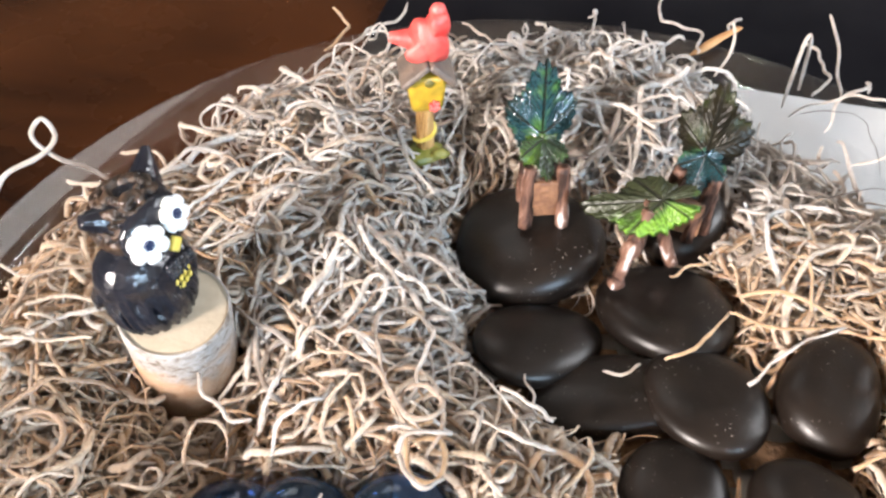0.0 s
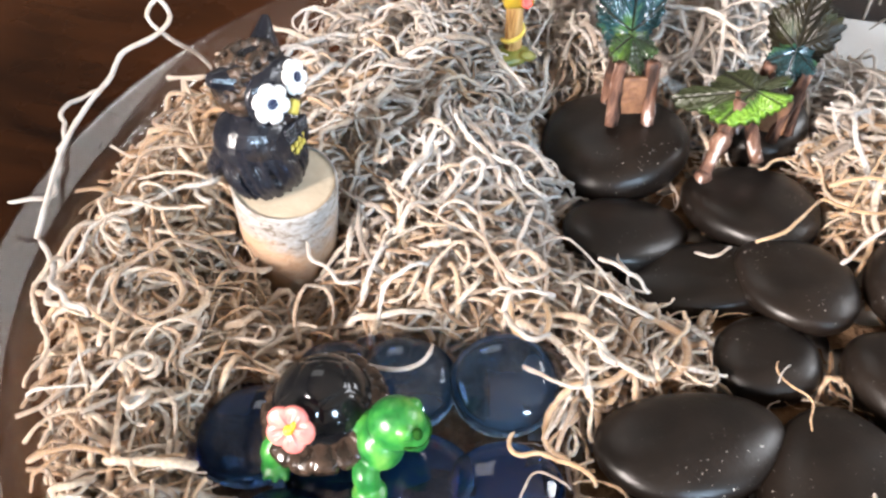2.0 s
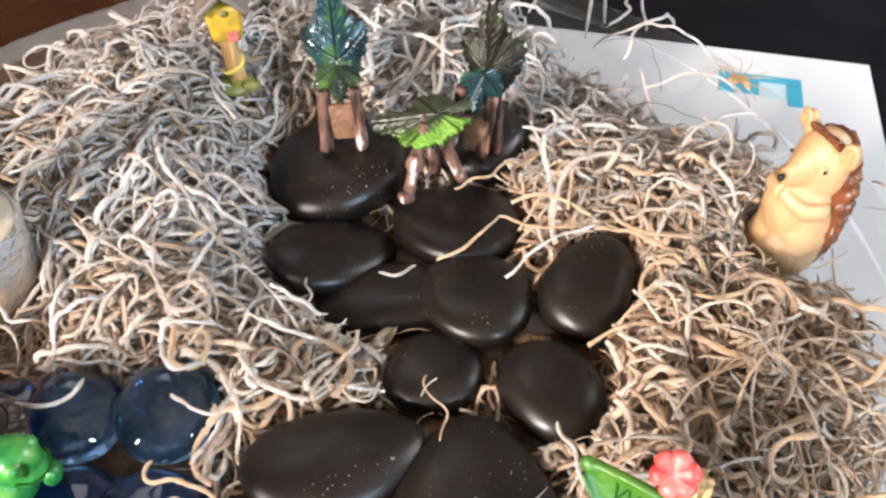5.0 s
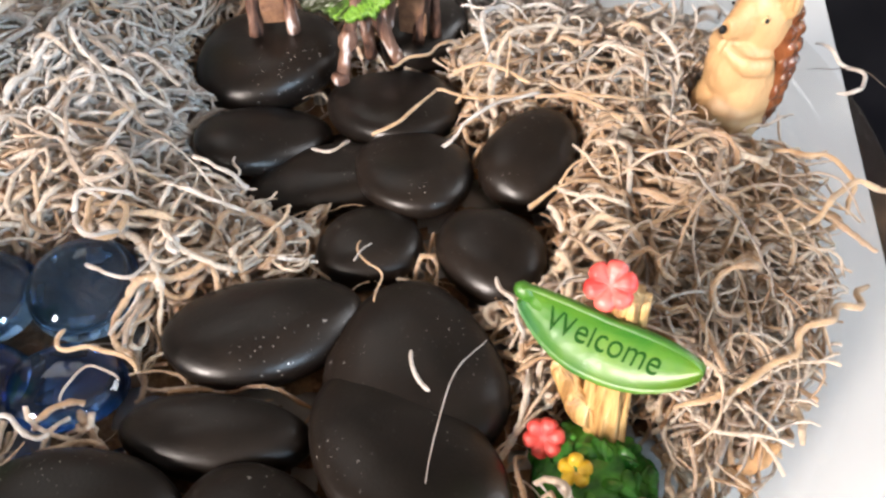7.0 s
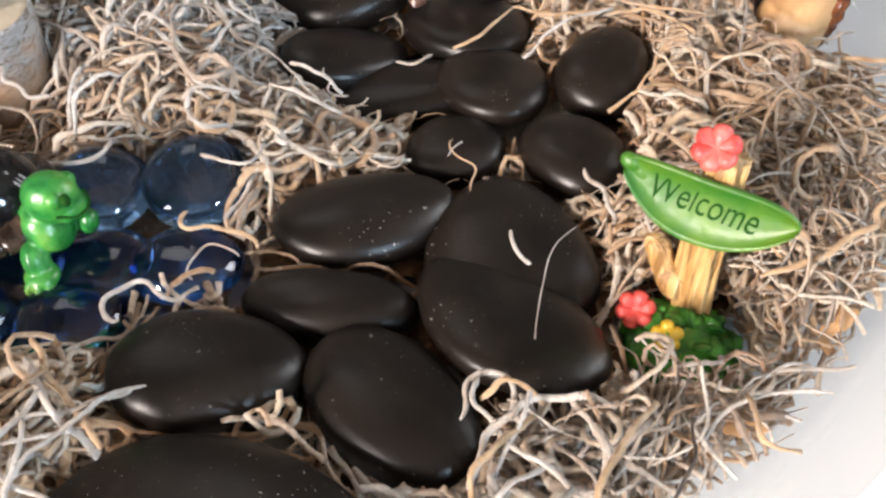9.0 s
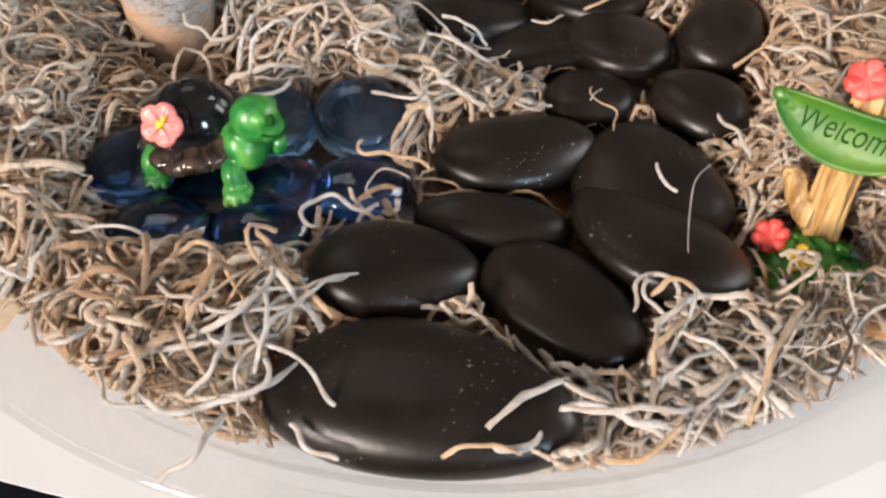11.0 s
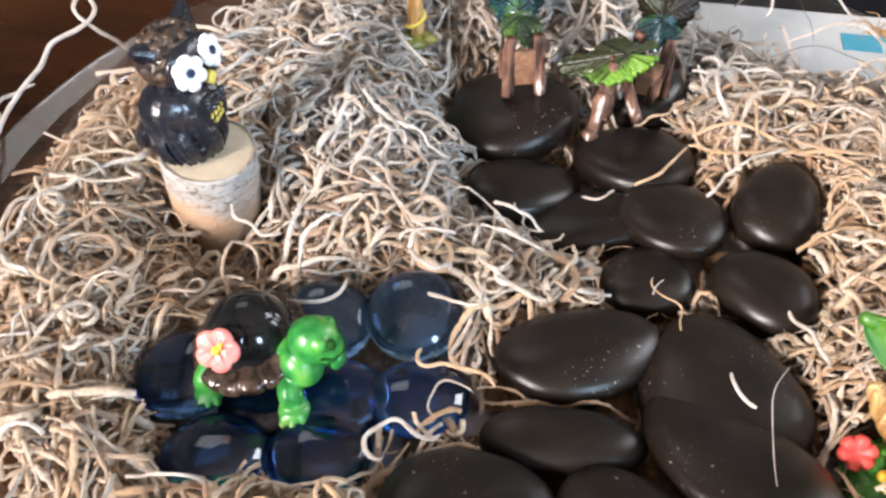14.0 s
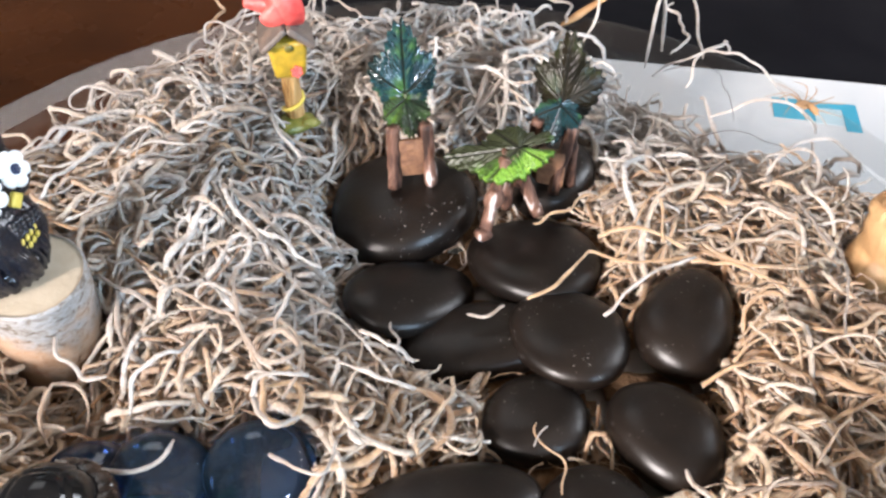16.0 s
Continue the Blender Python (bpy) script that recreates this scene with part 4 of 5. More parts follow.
turtle_body = fused([
    egg((-0.0010, 0.0010, 0.0060), (0.0110, 0.0092, 0.0030), (6, -4, 0), 2.3),
    rod([(0.0060, -0.0020, 0.0090), (0.0096, -0.0040, 0.0112), HEAD], 0.0037, 14, 0.9),
    egg((0.0096, -0.0050, 0.0090), (0.0044, 0.0050, 0.0054), (0, -15, 0)),
    egg(HEAD, (0.0051, 0.0046, 0.0050), (0, 0, -12), 2.1),
    egg(HEAD + D * 0.0028 + Vector((0, 0, -0.0018)), (0.0029, 0.0036, 0.0027), (0, 0, -12), 2.1),
    egg(HEAD + D * 0.0024 + Vector((-0.0006, -0.0027, 0.0020)), (0.0017, 0.0015, 0.0017)),
    egg(HEAD + D * 0.0024 + Vector((0.0004, 0.0026, 0.0020)), (0.0017, 0.0015, 0.0017)),
    rod([(0.0072, -0.0060, 0.0062), (0.0070, -0.0096, 0.0060), (0.0074, -0.0110, 0.0034)], 0.0027, 12, 0.9),
    egg((0.0076, -0.0118, 0.0026), (0.0033, 0.0032, 0.0018), (0, 0, -10), 2.2),
    rod([(-0.0092, -0.0030, 0.0072), (-0.0106, -0.0050, 0.0054), (-0.0108, -0.0056, 0.0028)], 0.0026, 12, 0.9),
    egg((-0.0104, -0.0064, 0.0022), (0.0030, 0.0028, 0.0015), (0, 0, 0), 2.2),
    rod([(0.0095, 0.0000, 0.0076), (0.0136, -0.0014, 0.0062), (0.0160, -0.0034, 0.0078)], 0.0024, 12, 0.85),
    egg((0.0164, -0.0040, 0.0084), (0.0018, 0.0022, 0.0026), (0, 20, 0), 2.2),
    egg((-0.0070, 0.0085, 0.0035), (0.0030, 0.0026, 0.0034), (0, 10, 0)),
] + [egg((0.0074 + 0.0019 * k, -0.0144 + 0.0005 * abs(k), 0.0018), (0.0009, 0.0016, 0.0012), (0, 0, 8 * k), u=10, v=7) for k in (-1, 0, 1)]
  + [egg((-0.0102 + 0.0018 * k, -0.0086 + 0.0004 * abs(k), 0.0018), (0.0008, 0.0013, 0.0009), (0, 0, 10 * k), u=10, v=7) for k in (-1, 0, 1)], 0.00028, 3)
turtle_bits = [(turtle_body, M_TURTLE)]
sites = [Vector((0, 0, 1))] + [Vector((math.cos(e) * math.cos(a), math.cos(e) * math.sin(a), math.sin(e))) for e, n_ in ((radians(32), 5), (radians(-8), 9)) for a in (2 * math.pi * (k + 0.3) / n_ for k in range(n_))]
shell = ellipsoid(1, 1, 1, 2.0, 0, 0, 96, 56)
for v in shell.verts:  # broad plates with shallow grooves between
    d = sorted((v.co.normalized() - s_).length for s_ in sites)
    v.co = Vector((0.0098 * v.co.x, 0.0092 * v.co.y, 0.0104 * v.co.z)) * (1 - 0.035 * math.exp(-((d[1] - d[0]) / 0.07) ** 2))
turtle_bits.append((moved(shell, pose(-0.0016, 0.0024, 0.0092, 4, 4, 0)), M_SHELL))
rim = ellipsoid(1, 1, 1, 3.0, 0, 0, 140, 24)
for v in rim.verts:
    a = math.atan2(v.co.y, v.co.x)
    cutk = math.exp(-(abs((a * 15 / (2 * math.pi)) % 1 - 0.5) - 0.5) ** 2 / 0.005)
    v.co = Vector((0.0126 * v.co.x, 0.0122 * v.co.y, 0.0028 * v.co.z + 0.0003 * math.sin(7 * a))) * (1 - 0.07 * cutk)
turtle_bits.append((moved(rim, pose(-0.0014, 0.0012, 0.0088, 9, -9, 0)), M_SHELLRIM))
for side in (-1, 1):
    eye_ = HEAD + D * 0.0036 + Vector((-0.2 * side * 0.0020, side * 0.0028, 0.0023))
    turtle_bits.append((egg(eye_, (0.0009, 0.0010, 0.0013), (0, 0, 0), 2, 0, 0, 12, 8), M_LETTER))
smile = [HEAD + Vector((0.0051 * math.cos(a) * 1.12, 0.0047 * math.sin(a), -0.0023 + 0.0016 * (abs(a + 0.2) / 1.1) ** 2)) for a in (-1.3, -0.9, -0.5, -0.1, 0.3, 0.7)]
turtle_bits.append((rod(smile, 0.0003, 6), M_LETTER))
fl = facing((-0.0050, -0.0072, 0.0172), (-0.20, -1, 0.62), roll=-20) @ Matrix.Scale(1.02, 4)
for k in range(5):  # five broad ribbed petals
    turn = pose(0, 0, 0, 0, 0, 72 * k)
    petal = [moved(egg((0, 0.0023, 0.0004), (0.0024, 0.0023, 0.0009), (10, 0, 0), 2.3, 0, 0, 18, 10), turn)]
    petal += [moved(rod([(0.0003 * s, 0.0008, 0.0011), (0.0007 * s, 0.0024, 0.0014), (0.0010 * s, 0.0040, 0.0010)], 0.00025, 6, 0.7), turn) for s in (-1, 0, 1)]
    turtle_bits.append((moved(fused(petal, 0.00016, 1), fl), M_PINK))
turtle_bits.append((moved(merge(egg((0, 0.0002, 0.0014), (0.0009, 0.0010, 0.0010), (0, 0, 0), 2, 0, 0, 10, 8), egg((0.0004, 0.0012, 0.0014), (0.0005, 0.0010, 0.0006), (0, 0, 0), 2, 0, 0, 10, 8)), fl), M_BLOSSOM))
joined("turtle_figurine", turtle_bits, pose(-0.0430, 0.0560, 0.0185), "glazed green turtle figurine, black shell, pink flower, on glass gems", "figurine")

# ---- hedgehog at the dish's edge ----
hog_body = fused([
    egg((0, -0.0008, 0.0120), (0.0108, 0.0108, 0.0150), (0, 0, 0), 2.3, 0.04, 1, 30, 18),
    egg((0, -0.0030, 0.0070), (0.0112, 0.0110, 0.0078), (0, 0, 0), 2.4, 0.04, 3, 30, 18),
    egg((0, 0.0004, 0.0276), (0.0086, 0.0082, 0.0084), (0, 0, 0), 2.1, 0.03, 2, 30, 18),
    cone((0, -0.001, 0.0286), (0.0004, -0.0122, 0.0274), 0.0076, 0.0020, 18), egg((0, -0.0046, 0.0180), (0.0088, 0.0080, 0.0080), (0, 0, 0), 2.2, 0.02, 6, 24, 14),
    rod([(-0.0090, -0.001, 0.0216), (-0.0068, -0.0078, 0.0218), (-0.0006, -0.0104, 0.0228)], 0.0020, 14, 0.9),
    rod([(0.0092, -0.001, 0.0206), (0.0072, -0.0078, 0.0212), (0.0004, -0.0106, 0.0230)], 0.0021, 14, 0.9),
    egg((-0.0055, -0.0085, 0.0022), (0.0044, 0.0046, 0.0026), (0, 0, 0), 2.2, 0.05, 4),
    egg((0.0055, -0.0085, 0.0022), (0.0044, 0.0046, 0.0026), (0, 0, 0), 2.2, 0.05, 5),
*[e_ for sx in (-1, 1) for e_ in (egg((sx * 0.0084, 0.0004, 0.0338), (0.0030, 0.0014, 0.0034), (0, sx * 38, 0), 2.2), rod([(sx * 0.0068, -0.0012, 0.0322), (sx * 0.0078, -0.0016, 0.0362), (sx * 0.0106, -0.0012, 0.0364), (sx * 0.0112, -0.0008, 0.0332)], 0.0008, 8))]], 0.0004, 1)
hog_bits = [
    (hog_body, M_HOG),
    (egg((0.0006, -0.0136, 0.0277), (0.0010, 0.0010, 0.0009), (0, 0, 0), 2, 0, 0, 12, 8), M_BEAD),
    (egg((-0.0054, -0.0066, 0.0300), (0.0005, 0.0005, 0.0004), (0, 0, 0), 2, 0, 0, 10, 8), M_BEAD),
    (egg((0.0064, -0.0050, 0.0304), (0.0010, 0.0011, 0.0009), (0, 0, 0), 2, 0, 0, 12, 8), M_HOGPALE),
    (egg((0.0072, -0.0055, 0.0306), (0.0005, 0.0006, 0.0005), (0, 0, 0), 2, 0, 0, 10, 8), M_BEAD),
]
spines = [egg((0, 0.0042, 0.0175), (0.0108, 0.0066, 0.0170), (0, 0, 0), 2.2, 0.03, 7, 30, 18)]
for k in range(9):  # a fringe over the brow between the ears
    spines.append(cone((-0.0048 + 0.0012 * k, -0.0006, 0.0345), (-0.0052 + 0.0013 * k, -0.0034, 0.0362 - 0.0002 * (k % 2)), 0.0014, 0.0006, 7))
rng = random.Random(5)
for row in range(11):  # spines in rows over the back
    h = 0.0022 + 0.0031 * row
    rr = math.sqrt(max(0.05, 1 - ((h - 0.0175) / 0.0178) ** 2))
    for k in range(11):
        a = radians(-12 + 20.4 * k + (10 if row % 2 else 0))
        p = Vector((0.0108 * rr * math.cos(a), 0.0042 + 0.0068 * rr * math.sin(a), h))
        d = Vector((math.cos(a), math.sin(a), 0.55 + 0.3 * rng.random())).normalized()
        spines.append(cone(p - d * 0.0008, p + d * (0.0009 + 0.0006 * rng.random()), 0.0019, 0.0008, 8))
hog_bits.append((fused(spines, 0.00035, 1), M_SPINE))
joined("hedgehog_figurine", hog_bits, pose(0.1324, 0.1076, 0.0160, 0, 0, -72) @ Matrix.Diagonal((0.76, 0.78, 1.12, 1)), "tan clay hedgehog figurine with glossy brown spines, at the dish's edge", "figurine")

# ---- welcome sign ----
sign = empty("welcome_sign", pose(0, 0, 0), "painted garden sign, a green leaf board on an ochre wooden post", "sign")
TL, TR = Vector((0.0690, 0.0376, 0.0470)), Vector((0.0922, 0.0218, 0.0455))
ax = (TR - TL).normalized()
front = Vector((-0.67, -0.74, 0.0)).normalized() * 0.93 + Vector((0, 0, 0.36))
front = (front - ax * front.dot(ax)).normalized()
upv = front.cross(ax)
BOARD = Matrix((ax, upv, front)).transposed().to_4x4()
BOARD.translation = (TL + TR) / 2
half = (TR - TL).length / 2


def board_form(scale, z0, dish):
    """The pointed leaf board, hollowed on its face."""
    bm = bmesh.new()
    nx, ny = 48, 14
    rows_ = []
    for side in (1, 0):
        g = []
        for i in range(nx + 1):
            u = -1 + 2 * i / nx
            hw = 0.0051 * scale * max(0.0, 1 - abs(u) ** 2.4) ** 0.72 + 0.0003 + 0.0009 * max(0, -u) ** 8
            mid = -0.0030 * (1 - u * u) * (1.05 - 0.15 * u)
            row = []
            for j in range(ny + 1):
                w = -1 + 2 * j / ny
                lift = dish * (abs(w) ** 3) * 0.0016
                row.append(bm.verts.new((u * half * scale, mid + w * hw, z0 + (lift if side else -0.0016 * (1 - abs(w) ** 3) - 0.0004))))
            g.append(row)
        rows_.append(g)
    for s_, g in enumerate(rows_):
        for i in range(nx):
            for j in range(ny):
                q = (g[i][j], g[i + 1][j], g[i + 1][j + 1], g[i][j + 1])
                bm.faces.new(q if s_ == 0 else q[::-1])
    for j in (0, ny):
        for i in range(nx):
            bm.faces.new((rows_[0][i][j], rows_[0][i + 1][j], rows_[1][i + 1][j], rows_[1][i][j]))
    for i in (0, nx):
        for j in range(ny):
            bm.faces.new((rows_[0][i][j], rows_[0][i][j + 1], rows_[1][i][j + 1], rows_[1][i][j]))
    bmesh.ops.recalc_face_normals(bm, faces=bm.faces[:])
    return bm


board_ob = part("leaf_board", board_form(1.0, 0.0, 1.0), M_SIGN, sign, "glossy green leaf-shaped board", m=BOARD)
part("stalk", fused([egg((-half + 0.0002, 0.0002, -0.0002), (0.0018, 0.0015, 0.0012), (0, 0, -20)), egg((-half + 0.0022, -0.0008, -0.0006), (0.0026, 0.0015, 0.0008), (0, 0, -35))], 0.0003, 2), M_SIGN, board_ob)
txt = bpy.data.curves.new("welcome", "FONT")
txt.body, txt.size, txt.align_x, txt.align_y, txt.extrude, txt.shear = "Welcome", 0.0050, "CENTER", "CENTER", 0.00012, 0.12
txt.space_character = 1.0
txt.offset = -0.00003
tmp = bpy.data.objects.new("tmp", txt)
scene.collection.objects.link(tmp)
bpy.context.view_layer.update()
letters = bpy.data.meshes.new_from_object(tmp.evaluated_get(bpy.context.evaluated_depsgraph_get()))
bpy.data.objects.remove(tmp)
letters.materials.clear()
letters.materials.append(M_LETTER)
lettering = new("lettering", letters)
lettering.parent = board_ob
lettering.matrix_basis = pose(-0.0006, -0.0020, 0.00012, 0, 0, 1) @ Matrix.Diagonal((0.90, 1.34, 1, 1))
tagged(lettering, "dark green engraved word Welcome")

post_m = facing((0.0842, 0.0296, 0.0130), (-0.03, 0.09, 1), up=tuple(-front))
post = bmesh.new()
rings_ = []
for h in range(15):
    zz, ring_ = -0.002 + 0.0400 * h / 14, []
    for k in range(40):
        a = 2 * math.pi * k / 40
        groove = 1 - 0.34 * (0.5 + 0.5 * math.sin(9 * a + 0.12 * h + 1.2 * noise.noise(Vector((k * 0.4, h * 0.5, 0))))) ** 4
        ring_.append(post.verts.new(((0.0043 - 0.00006 * h) * groove * math.cos(a) - 0.0004 * math.sin(h * 0.3), 0.0027 * groove * math.sin(a), zz + (0.0016 * noise.noise(Vector((k, 0, 3))) if h == 14 else 0))))
    rings_.append(ring_)
for a_, b_ in zip(rings_, rings_[1:]):
    for k in range(40):
        post.faces.new((a_[k], a_[(k + 1) % 40], b_[(k + 1) % 40], b_[k]))
post.faces.new(rings_[0][::-1])
post.faces.new(rings_[-1])
part("post", post, M_POST, sign, "ochre post carved like wood", m=post_m)
part("branch_stub", fused([rod([(-0.001, 0, 0.006), (-0.0056, 0.0, 0.011), (-0.0078, 0, 0.0160)], 0.0027, 10, 0.85), egg((-0.0078, 0, 0.0160), (0.0030, 0.0022, 0.0022), (0, 30, 0), 2, 0.3, 4), egg((-0.004, -0.001, 0.0095), (0.0026, 0.0024, 0.0040), (0, -30, 0), 2, 0.3, 6)], 0.0004, 1), M_POST, sign, m=post_m)
bush_rng = random.Random(12)
bush_bits = [egg((0.0815, 0.0230, 0.0130), (0.0116, 0.0096, 0.0052), (0, 0, -43), 2.2, 0.25, 3, 36, 20)]
for k in range(46):  # moulded leaves all over it
    a, e = bush_rng.uniform(0, 2 * math.pi), bush_rng.uniform(0.1, 1.3)
    ca, sa = math.cos(radians(-43)), math.sin(radians(-43))
    u_, v_ = 0.0112 * math.cos(a) * math.cos(e), 0.0082 * math.sin(a) * math.cos(e)
    bush_bits.append(egg((0.0815 + u_ * ca - v_ * sa, 0.0230 + u_ * sa + v_ * ca, 0.0132 + 0.0054 * math.sin(e)), (0.0022, 0.0013, 0.0006), (bush_rng.uniform(-50, 50), bush_rng.uniform(-50, 50), bush_rng.uniform(0, 360)), 2, 0, k, 10, 7))
part("bush", merge(*bush_bits), M_BUSH, sign, "glossy dark green moulded bush of small leaves")
part("top_flower", moved(flower(0.0038, 6, 0.0018, 0.18), facing((0.0802, 0.0320, 0.0538), tuple(front * 0.8 + Vector((0, 0, 0.5))))), M_RED, sign, "red flower")
part("red_flower", moved(flower(0.0037, 6, 0.0020, 0.20), facing((0.0735, 0.0290, 0.0180), tuple(front + Vector((0, 0, 0.6))))), M_RED, sign, "red flower")
part("yellow_flower", merge(moved(flower(0.0030, 5, 0.0018, 0.35), facing((0.0775, 0.0226, 0.0182), tuple(front + Vector((0, 0, 0.5))))), moved(flower(0.0026, 5, 0.0018, 0.35), facing((0.0782, 0.0206, 0.0148), tuple(front + Vector((0, 0, 0.5)))))), M_BLOSSOM, sign, "yellow flowers")

# ---- birdhouse ----
house = empty("birdhouse", pose(-0.0073, 0.1700, 0.0318, 5, 2, 10), "miniature yellow birdhouse on a post, red bird on its roof", "birdhouse")
part("post", rod([(0, 0, -0.006), (0.0003, 0, 0.004), (-0.0003, 0, 0.0185)], 0.0026, 12, 0.9), M_POST, house)
part("vine", rod([(0.0028 * math.cos(a), 0.0028 * math.sin(a), 0.009 + 0.0012 * a) for a in (-3.6, -2.8, -2.0, -1.2, -0.4, 0.4)], 0.0006, 6), M_GOLD, house, "yellow vine")
body = box(0.0090, 0.0078, 0.0105, 0.0012, (0, 0, 0.0225))
for v in body.verts:
    v.co.x *= 1 + 25 * (v.co.z - 0.0225)
part("house_body", body, M_YELLOW, house, "mottled yellow house box")
part("entry_hole", egg((0.0003, -0.0041, 0.0262), (0.0012, 0.0005, 0.0010)), M_HOLE, house, "dark round hole")
for sx in (-1, 1):
    part("roof_slab", moved(box(0.0084, 0.0114, 0.0016, 0.0006), pose(sx * 0.0034, -0.0006, 0.0296, 0, sx * 42, 0)), M_ROOF, house)
part("flower", moved(flower(0.0016, 6, 0.0010), facing((0.0016, -0.0044, 0.0196), (0.2, -1, 0.4))), M_RED, house, "small red flower")
part("base_leaf", merge(egg((0, -0.001, 0.0010), (0.0055, 0.0045, 0.0022), (0, 0, 0), 2, 0.3, 6), egg((0.004, -0.003, 0.0020), (0.003, 0.0022, 0.0012), (0, 20, 30), 2, 0.2, 8)), M_OLIVE, house, "green moulded grass")
part("bird", merge(egg((0.0006, -0.001, 0.0368), (0.0040, 0.0040, 0.0066), (0, -28, 0), 2, 0.22, 3), egg((0.0024, -0.0014, 0.0412), (0.0030, 0.0030, 0.0036), (0, 10, 0), 2.2, 0.2, 5), egg((0.0026, -0.0008, 0.0442), (0.0020, 0.0018, 0.0022), (0, 0, 0), 2.4, 0.2, 8), cone((-0.0005, 0, 0.0362), (-0.0088, 0.001, 0.0372), 0.0036, 0.0012), egg((-0.0014, -0.0034, 0.0358), (0.0044, 0.0016, 0.0030), (0, -34, 0), 2, 0.2, 6)), M_RED, house, "red bird ornament")


# ---- leaf chairs and leaf table ----
def leg(p0, p1, r=0.0014, bow=0.0006):
    mid = tuple((a + b_) / 2 + bow * (k == 1) for k, (a, b_) in enumerate(zip(p0, p1)))
    bm = rod([p0, mid, p1], r, 12, 0.95)
    for v in bm.verts:
        q = Vector((v.co.x * 900, v.co.y * 900, v.co.z * 260))
        v.co += 0.30 * r * Vector((noise.noise(q), noise.noise(q + Vector((9, 0, 0))), 0))
    return bm


def leaf_chair(m, label, back_tint, depth, rise, tilt, splay=0.0, tall=0.0268, seat_tint=None):
    """A chair of four twig legs, a leaf seat and an upright leaf back, folded along its middle; origin between the front feet."""
    ob = empty("leaf_chair", m, label, "chair", "leaf chairs on the pebble path")
    for sx in (-1, 1):
        part("leg", leg((sx * 0.0048 + splay, -0.5 * splay, 0.0006), (sx * 0.0042, 0.0022, rise - 0.0030), 0.0017), M_TWIG, ob)
        part("leg", leg((sx * 0.0046, depth, 0.0004), (sx * 0.0038, depth - 0.0015, rise - 0.0030), 0.0014), M_TWIG, ob)
    part("stretcher", box(0.0074, 0.0016, 0.0110, 0.0005, (0, 0.0018, 0.0086)), M_PLANK, ob, "brown plank between the legs")
    part("seat", moved(leaf(0.0160, 0.0140, 5, 0.0010, -0.10, 0.36), pose(0, depth + 0.0040, rise + 0.0008, -20, 0, 180)), seat_tint or M_LEAF, ob, "teal and green leaf seat")
    part("backrest", moved(leaf(tall, 0.0232, 5, 0.0012, -0.26, 0.32, 0.05, 0.17), pose(0, depth + 0.0004, rise - 0.0068, tilt, 0, 0)), back_tint, ob, "dark glossy leaf backrest")
    return ob


leaf_chair(pose(0.0236, 0.1476, 0.0244, 0, 0, 3), "leaf-backed miniature chair with twig legs, on a black stone", M_LEAF, 0.0108, 0.0210, 84, 0.0, 0.0262, M_LEAFLIGHT)
leaf_chair(pose(0.0586, 0.1440, 0.0212, 0, 0, -26), "dark leaf-backed miniature chair with twig legs, turned sideways on a stone", M_LEAFBROWN, 0.0066, 0.0250, 80, -0.0035, 0.0240)
ltable = empty("leaf_table", pose(0.0464, 0.1352, 0.0205), "miniature table with a green leaf top on twig legs", "table")
part("tabletop", moved(leaf(0.0255, 0.0200, 5, 0.0012, -0.12, 0.30, 0.05, 0.10), facing((0.0088, 0.0000, 0.0248), (-0.34, -0.16, 0.93), (-0.0192, 0.0058, -0.0092))), M_TABLELEAF, ltable, "bright and dark green leaf top")
for p in ((-0.0061, -0.0046, 0.0012), (0.0086, 0.0018, 0.0012), (0.0016, 0.0085, -0.001)):
    part("leg", leg(p, (0.0 + p[0] * 0.12, p[1] * 0.2, 0.0215), 0.0016), M_TWIG, ltable)
part("knot", egg((-0.0036, -0.0030, 0.0110), (0.0024, 0.0020, 0.0034), (0, 20, 0), 2, 0.2, 4), M_TWIG, ltable)
part("foot_knot", egg((-0.0064, -0.0052, 0.0018), (0.0024, 0.0020, 0.0018), (0, 20, 0), 2, 0.25, 6), M_TWIG, ltable)

# ---- print on the paper sheet ----
part("printed_block", box(0.0130, 0.0120, 0.0002, 0, (0.1725, 0.2660, 0.0006)), M_TEAL, paper, "teal printed block", smooth=False)
part("printed_block", box(0.0136, 0.0040, 0.0002, 0, (0.1860, 0.2700, 0.0006)), M_TEAL, paper, smooth=False)
part("printed_block", box(0.0048, 0.0120, 0.0002, 0, (0.1904, 0.2618, 0.0006)), M_TEAL, paper, smooth=False)
part("printed_square", box(0.0086, 0.0090, 0.0002, 0, (0.1834, 0.2634, 0.0006)), M_PALETEAL, paper, "pale blue printed square", smooth=False)

